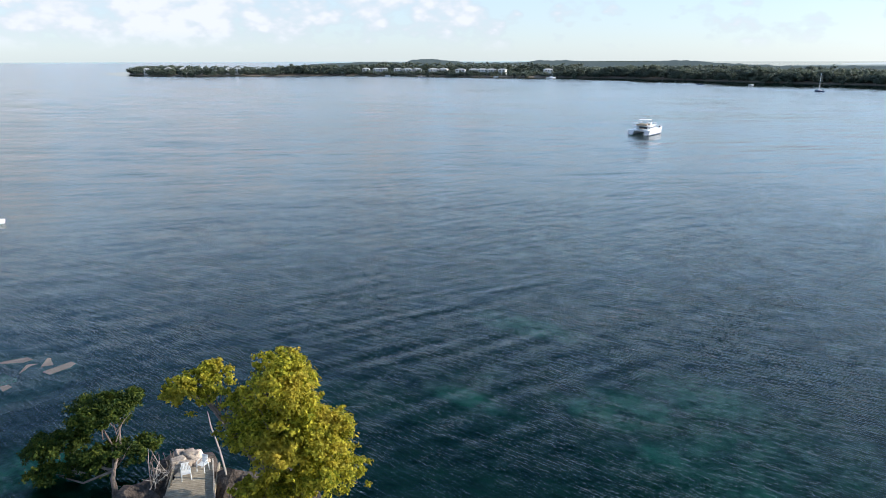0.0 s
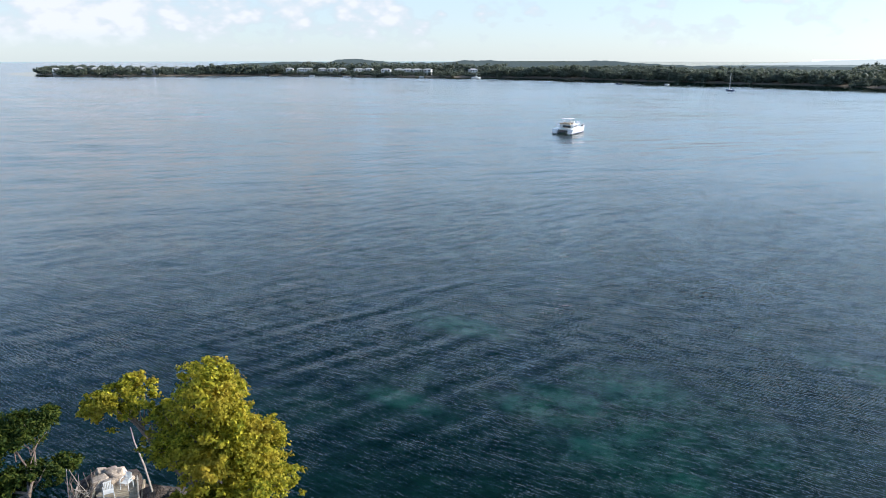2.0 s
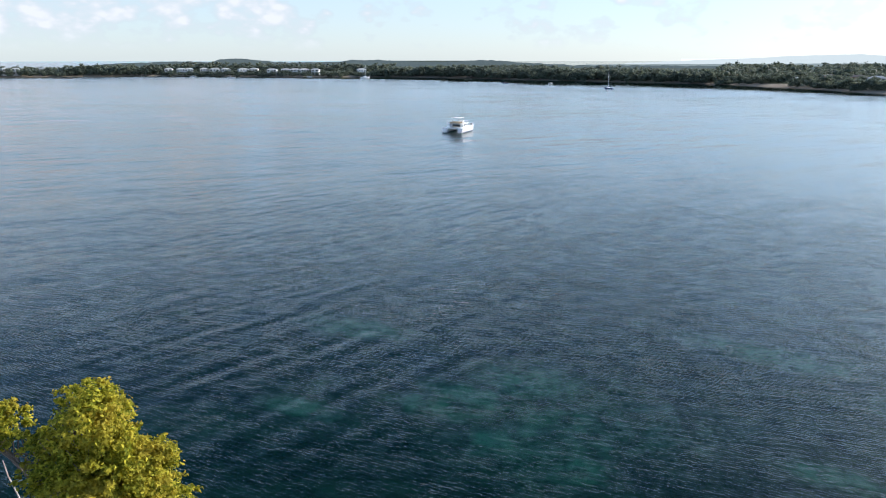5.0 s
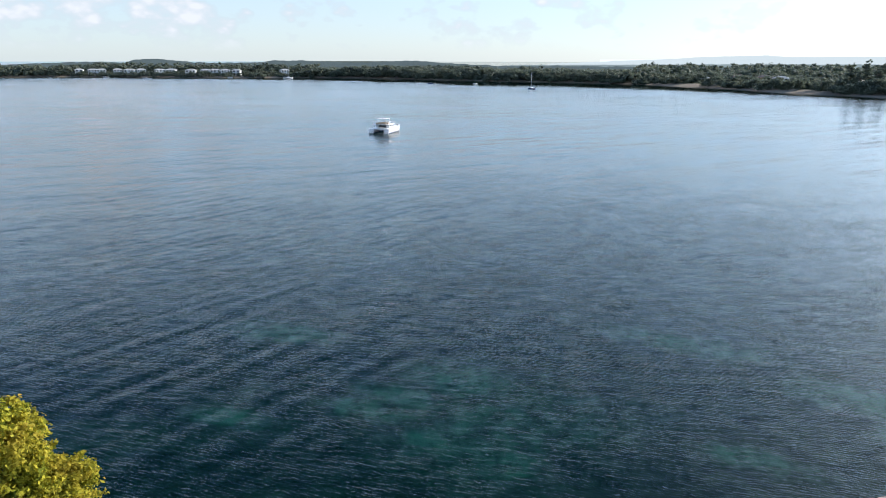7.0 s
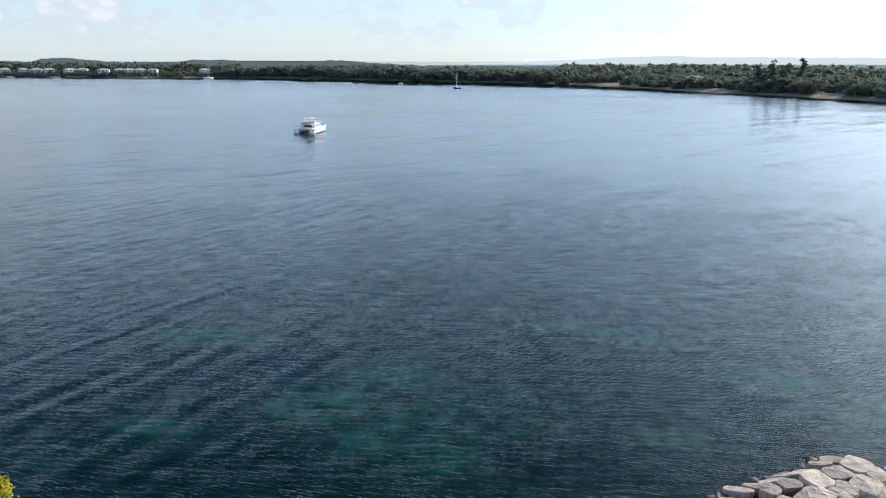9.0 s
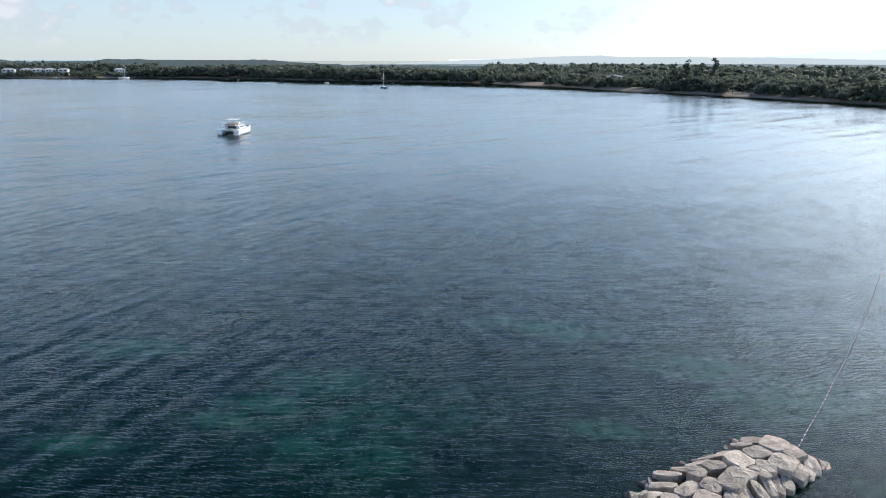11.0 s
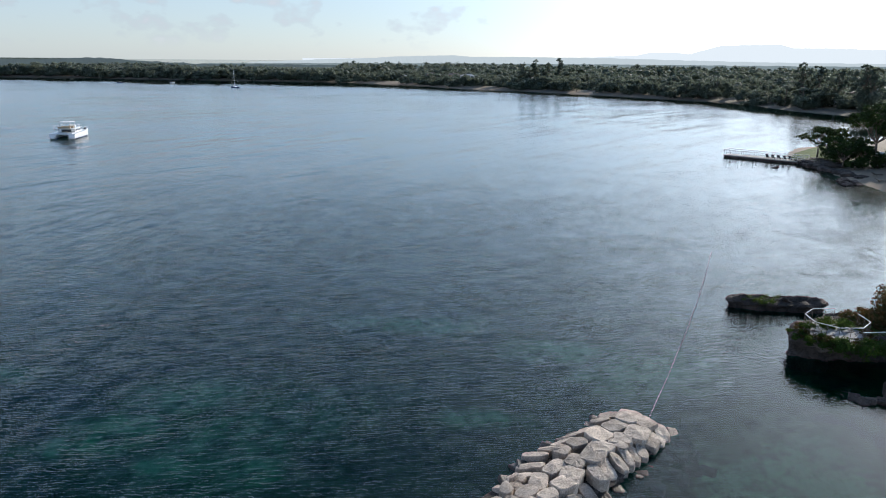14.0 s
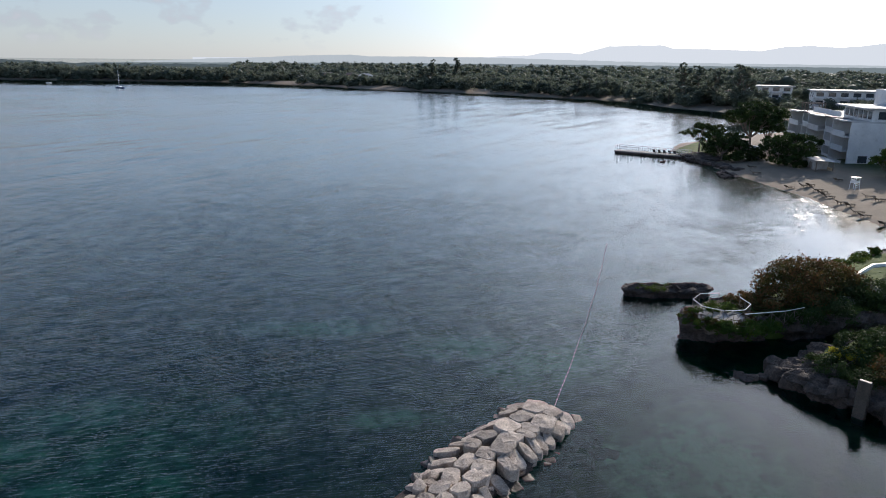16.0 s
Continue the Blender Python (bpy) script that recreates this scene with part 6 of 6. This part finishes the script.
hut(pose(142.0, 23.5, 1.0, 0, 0, 28), 6.0, 3.0, 2.2, "roof", "open beach bar with a pale flat roof")


def lounger(m):
    t = thing("sun_lounger", m, "dark brown slatted sun lounger on the beach", "lounger", "loungers on the beach")
    box("frame", (0, 0, 0.28), (0.65, 1.35, 0.05), "thatch", t)
    for k in range(5):
        box("slat", (0, -0.56 + 0.28 * k, 0.325), (0.6, 0.2, 0.03), "thatch", t)
    box("backrest", (0, 0.9, 0.46), (0.62, 0.68, 0.05), "thatch", t, rx=32)
    for x in (-0.28, 0.28):
        for y in (-0.55, 0.55):
            box("leg", (x, y, 0.13), (0.06, 0.06, 0.27), "thatch", t)
    return t


spots = [(123.9, 24.2), (125.6, 22.3), (126.2, 21.6), (123.1, 19.9), (121.6, 19.0), (120.1, 18.3), (118.6, 17.5), (114.7, 15.2), (113.1, 13.9), (109.2, 12.3), (107.2, 11.2), (131.4, 18.5), (120.1, 12.4), (118.1, 10.9), (103.6, 8.6), (135.4, 32.4), (140.7, 34.5)]
sz = land_height(coast_distance(np.array(spots), LAND), np.array(spots))
first = lounger(pose(spots[0][0], spots[0][1], float(sz[0]), 0, 0, 60))
for i, (x, y) in enumerate(spots[1:]):
    copy_thing(first, pose(x, y, float(sz[i + 1]), 0, 0, 48 + 22 * math.sin(i * 2.1)))


def lifeguard_chair():
    t = thing("lifeguard_chair", pose(125.2, 15.3, 0.95, 0, 0, 60) @ Matrix.Diagonal((0.72, 0.72, 0.72, 1)), "tall white lifeguard chair on the beach", "lifeguard chair")
    for x in (-0.6, 0.6):
        for y in (-0.55, 0.55):
            v, f = tube([(x * 1.2, y * 1.2, 0), (x, y, 2.6)], [0.07, 0.06], 6)
            link("leg", v, f, "white", t)
        box("side_panel", (x, 0, 1.75), (0.05, 1.0, 0.5), "white", t)
    box("seat", (0, 0, 1.45), (1.2, 1.0, 0.08), "white", t)
    box("backrest", (0, 0.5, 1.85), (1.2, 0.06, 0.7), "white", t)
    box("canopy", (0, 0, 2.62), (1.5, 1.4, 0.08), "white", t)
    for z in (0.4, 0.8, 1.15):
        box("rung", (0, -0.62, z), (1.2, 0.06, 0.07), "white", t)


lifeguard_chair()


def parasol(m):
    """A folded parasol: pole, furled canopy, foot."""
    t = thing("parasol", m, "folded white parasol on the far beach", "parasol", "parasols on the far beach")
    rod("pole", (0, 0, 0), (0, 0, 2.3), 0.05, "white", t)
    v, f = tube([(0, 0, 0.95), (0, 0, 1.2), (0, 0, 1.9), (0, 0, 2.25)], [0.10, 0.30, 0.20, 0.05], 8)
    link("canopy", v, f, "white", t)
    v, f = tube([(0, 0, 0), (0, 0, 0.18)], [0.32, 0.26], 10)
    link("foot", v, f, "concrete", t)
    return t


first = None
for k in range(12):
    x, y = (332.6 + 0.55 * k, 127.4 - 1.25 * k) if k < 6 else (337.4 + 0.35 * (k - 6), 110.5 - 1.1 * (k - 6))
    x += 3.0 + 0.8 * math.sin(k * 2.4)
    z = float(land_height(coast_distance(np.array([[x, y]]), LAND), np.array([[x, y]]))[0])
    if first is None:
        first = parasol(pose(x, y, z))
    else:
        copy_thing(first, pose(x, y, z, 0, 0, 40 * k))


# ---- hotels ----
def hotel():
    t = thing("hotel", pose(152.6, 20.8, 1.0, 0, 0, 28), "white three-storey hotel with stepped bays and deep balconies", "hotel")
    F = 2.75
    H = 3 * F
    box("end_wall", (0.15, -7.2, H / 2), (0.3, 14.4, H), "render", t, bevel=0.02)
    box("back_wall", (17, -14.4, H / 2 + 0.6), (34, 0.3, H + 1.2), "render", t)
    for i in range(5):
        x0, y0 = 0.3 + i * 6.6, -0.9 * (i % 2) + (0.0 if i < 2 else 0.5)
        bay = part("bay", bmesh.new(), "render", t)
        box("party_wall", (x0 + 6.45, y0 - 2.2, H / 2), (0.3, 6.4, H), "render", bay)
        box("inner_wall", (x0 + 3.2, y0 - 3.4, H / 2), (6.2, 0.3, H), "render", bay)
        for k in range(3):
            z = k * F
            box("balcony_floor", (x0 + 3.2, y0 - 1.2, z + 0.02), (6.2, 4.2, 0.22), "render", bay)
            box("parapet", (x0 + 3.2, y0 + 0.85, z + 0.55), (6.2, 0.14, 0.95), "render", bay)
            box("balcony_door", (x0 + 2.4, y0 - 3.22, z + 1.25), (2.6, 0.08, 2.1), "glass", bay)
            box("window", (x0 + 5.0, y0 - 3.22, z + 1.5), (1.2, 0.08, 1.2), "glass", bay)
            box("curtain", (x0 + 1.3, y0 - 3.15, z + 1.25), (0.4, 0.05, 2.0), "white", bay)
        box("bay_roof", (x0 + 3.2, y0 - 1.4, H + 0.1), (6.7, 5.4, 0.24), "darkroof" if i % 2 else "roof", bay, rx=4)
    top = H + 0.1
    box("roof_slab", (17, -8.5, top), (34, 12.0, 0.25), "roof", t)
    pent = part("penthouse", bmesh.new(), "render", t)
    box("wall", (7.5, -7.6, top + 1.25), (14, 8, 2.3), "render", pent)
    for k in range(6):
        box("window", (1.6 + 2.3 * k, -3.56, top + 1.3), (1.5, 0.1, 1.5), "glass", pent)
    for k in range(3):
        box("window", (0.46, -5.4 - 2.3 * k, top + 1.3), (0.1, 1.5, 1.4), "glass", pent)
    box("roof", (7.5, -7.0, top + 2.55), (15.4, 10.4, 0.28), "roof", pent, bevel=0.05)
    box("parapet", (24, -3.4, top + 0.55), (17, 0.16, 0.9), "render", t)
    # wing beyond the view, added to throw its shadow over the sand
    box("unseen_wing", (-4, -32, 5.5), (16, 26, 11), "render", t)
    box("lift_tower", (15, -12.2, top + 2.9), (5.2, 4.2, 5.6), "render", t, bevel=0.04)
    box("roof_hatch", (22, -8, top + 0.7), (3.4, 2.4, 1.2), "render", t)
    for k in range(5):
        box("roof_unit", (18.5 + 2.4 * k, -10 + (k % 2), top + 0.5), (1.3, 0.9, 0.8), "steel", t)
    pg = part("pergola", bmesh.new(), "bark", t, "dark pergola on the end roof")
    for x in (28.5, 30.5, 32.5):
        box("beam", (x, -2.6, top + 1.9), (0.15, 4.2, 0.15), "bark", pg)
        for y in (-0.8, -4.4):
            box("post", (x, y, top + 0.95), (0.15, 0.15, 1.9), "bark", pg)
    for k in range(3):
        box("ground_window", (-0.02, -2.8 - 3.6 * k, 1.4), (0.1, 1.6, 1.3), "glass", t)


hotel()


def block(m, w, d, floors, label, roof="roof"):
    """A far hotel block: flat roof with an overhang, balconies and windows floor by floor."""
    t = thing("hotel_block", m, label, "hotel")
    H = floors * 2.9
    box("wall", (0, 0, H / 2), (w, d, H), "render", t)
    box("roof", (0, 0, H + 0.2), (w + 1.6, d + 1.8, 0.4), roof, t)
    n = int(w // 4)
    for k in range(floors):
        for i in range(n):
            x = -w / 2 + (i + 0.5) * w / n
            win = box("window", (x, -d / 2 - 0.03, k * 2.9 + 1.5), (w / n * 0.6, 0.1, 1.9), "glass", t)
            box("balcony", (x, -d / 2 - 0.55, k * 2.9 + 0.65), (w / n * 0.82, 1.0, 0.8), "render", win)
        for i in range(max(1, int(d // 5))):
            box("window", (-w / 2 - 0.03, -d / 2 + (i + 0.5) * 5, k * 2.9 + 1.5), (0.1, 1.8, 1.5), "glass", t)
    return t


block(pose(342, 82, 1.2, 0, 0, -62), 18, 12, 3, "pale flat-roofed hotel block behind the beach trees")
block(pose(302, 36, 1.5, 0, 0, -72), 40, 12, 3, "long pale flat-roofed hotel block behind the beach")
block(pose(345, 95, 1.5, 0, 0, -55), 26, 10, 2, "low hotel wing among trees", "darkroof")


def villa(m, w, d, floors, label, roof="roof", wall="render", group=""):
    t = thing("house", m, label, "house", group)
    H = 2.75 * floors
    box("wall", (0, 0, H / 2 - 1.5), (w, d, H + 3), wall, t)
    bm = bmesh.new()
    vs = [bm.verts.new(p) for p in ((-w / 2 - 0.7, -d / 2 - 0.7, H), (w / 2 + 0.7, -d / 2 - 0.7, H), (w / 2 + 0.7, d / 2 + 0.7, H), (-w / 2 - 0.7, d / 2 + 0.7, H), (-w * 0.22, 0, H + d * 0.22), (w * 0.22, 0, H + d * 0.22))]
    for q in ((0, 1, 5, 4), (1, 2, 5), (2, 3, 4, 5), (3, 0, 4), (3, 2, 1, 0)):
        bm.faces.new([vs[i] for i in q])
    part("roof", bm, roof, t)
    n = max(2, int(w // 3))
    for k in range(floors):
        for i in range(n):
            box("window", (-w / 2 + (i + 0.5) * w / n, -d / 2 - 0.03, 3 * k + 1.5), (w / n * 0.5, 0.1, 1.6), "glass", t)
        box("balcony", (0, -d / 2 - 0.8, 3 * k + 0.1 + 0.35 * (k > 0)), (w * 0.9, 1.6, 0.2 + 0.7 * (k > 0)), wall, t)
    for x in (-w * 0.42, 0.0, w * 0.42):
        box("column", (x, -d / 2 - 1.45, H / 2), (0.3, 0.3, H), wall, t)
    return t


def on_land(x, y):
    p = np.array([[x, y]], float)
    return float(land_height(coast_distance(p, LAND), p)[0]) - 0.1


def facing(x, y):
    return math.degrees(math.atan2(y, x)) - 90


rg = np.random.default_rng(101)
for x, y in [(-338, 888), (-320, 887), (-294, 885), (-279, 884), (-263, 884), (-251, 883), (-228, 899), (-206, 912), (-372, 905)]:
    villa(pose(x, y, on_land(x, y) + 1.5, 0, 0, facing(x, y) + 20 * rg.normal()), 6 + 3 * rg.random(), 7, 2, "white villa among trees on the cape", "roof", group="villas on the cape")
for x, y in [(-82, 898), (-73, 897), (-56, 897), (-43, 883), (-31, 882), (-11, 868), (1, 867), (21, 840), (36, 836), (46, 834), (56, 825), (68, 819), (118, 807), (-96, 903)]:
    villa(pose(x, y, on_land(x, y) + 0.4, 0, 0, facing(x, y) + 10 * rg.normal()), 8.5 + 3 * rg.random(), 7, 2, "white two-storey beach house with a pale hipped roof", "roof", group="houses on the far beach")
for x, y in [(386, 520), (394, 490), (398, 461), (398, 425), (390, 377), (388, 352), (392, 322), (396, 398)]:
    villa(pose(x, y, on_land(x, y) + 0.3, 0, 0, facing(x, y) + 12 * rg.normal()), 8 + 4 * rg.random(), 7, 1 + int(rg.random() < 0.45), "pale beach house between shore trees", "roof" if rg.random() < 0.6 else "darkroof", "render" if rg.random() < 0.6 else "tan", "houses on the long beach")
for i, (x, y, w, m) in enumerate([(240, 702, 7, "navy"), (252, 668, 6, "render"), (270, 634, 8, "navy"), (290, 608, 6, "render"), (305, 596, 9, "navy"), (262, 650, 5, "tan"), (222, 722, 6, "render")]):
    t = thing("boat_shed", pose(x, y, on_land(x, y), 0, 0, facing(x, y)), "small painted boat shed at the water's edge", "shed", "sheds by the wood")
    box("wall", (0, 0, 1.1), (w, 3.5, 2.2), m, t)
    box("roof", (0, -0.2, 2.35), (w + 0.8, 4.4, 0.25), "roof", t, rx=5)
    box("door", (w * 0.2, -1.78, 0.95), (1.4, 0.08, 1.9), "bark", t)

# tall shore trees that stand out
def pine(x, y, h, w, label, seed, n=4200):
    """A casuarina: a tall bole and feathery, upswept tiers."""
    r = np.random.default_rng(seed)
    b = []
    for k in range(9):
        s = k / 8
        a = r.random() * 6.28
        q = w * 0.30 * (1.05 - 0.55 * s)
        b.append((math.cos(a) * w * 0.22 * (1 - 0.6 * s), math.sin(a) * w * 0.22 * (1 - 0.6 * s), h * (0.32 + 0.64 * s), q, q, h * 0.10))
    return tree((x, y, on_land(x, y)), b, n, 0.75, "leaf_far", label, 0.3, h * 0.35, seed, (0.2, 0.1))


for i, (x, y, h, w) in enumerate([(384, 308, 17.5, 10), (379, 314, 15.5, 10), (388, 301, 15.5, 10), (374, 305, 11.5, 11), (382, 298, 12, 11), (402, 301, 18.0, 8), (332, 117, 17.5, 12), (336, 111, 16.5, 11), (318, 88, 17.5, 13), (313, 84, 16.5, 12), (325, 99, 15.0, 14)]):
    pine(x, y, h, w, "tall feathery casuarina above the shore trees", 120 + i)


def palm(x, y, h, seed):
    r = np.random.default_rng(seed)
    t = thing("palm", pose(x, y, on_land(x, y)), "tall palm with a ragged head above the beach", "palm", "palms along the beach")
    v, f = tube([(0, 0, -0.3), (0.2, 0.1, h * 0.5), (0.5, 0.2, h)], [0.22, 0.16, 0.13], 6)
    link("trunk", v, f, "bark", t)
    for k in range(13):
        a, up = k * 2.4, 0.9 - 0.09 * k
        d = Vector((math.cos(a), math.sin(a), 0))
        c = Vector((0.5, 0.2, h))
        pts = [c, c + d * 0.9 + Vector((0, 0, 0.7 * up)), c + d * 1.9 + Vector((0, 0, 0.7 * up - 0.3)), c + d * 2.7 + Vector((0, 0, 0.5 * up - 1.1))]
        s = d.cross(Vector((0, 0, 1)))
        vs, fs = [], []
        for i, p in enumerate(pts):
            w = (0.12, 0.5, 0.45, 0.05)[i]
            vs += [p - s * w - Vector((0, 0, 0.2 * w)), p, p + s * w - Vector((0, 0, 0.2 * w))]
        for i in range(3):
            fs += [(3 * i, 3 * i + 1, 3 * i + 4, 3 * i + 3), (3 * i + 1, 3 * i + 2, 3 * i + 5, 3 * i + 4)]
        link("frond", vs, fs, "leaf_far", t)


for i, (x, y, h) in enumerate([(366, 345, 7), (369, 326, 8), (371, 218, 9), (374, 200, 10), (362, 186, 10.5), (360, 178, 9.5), (364, 170, 11), (330, 122, 9), (322, 112, 8.5), (366, 260, 8)]):
    palm(x, y, h, 140 + i)
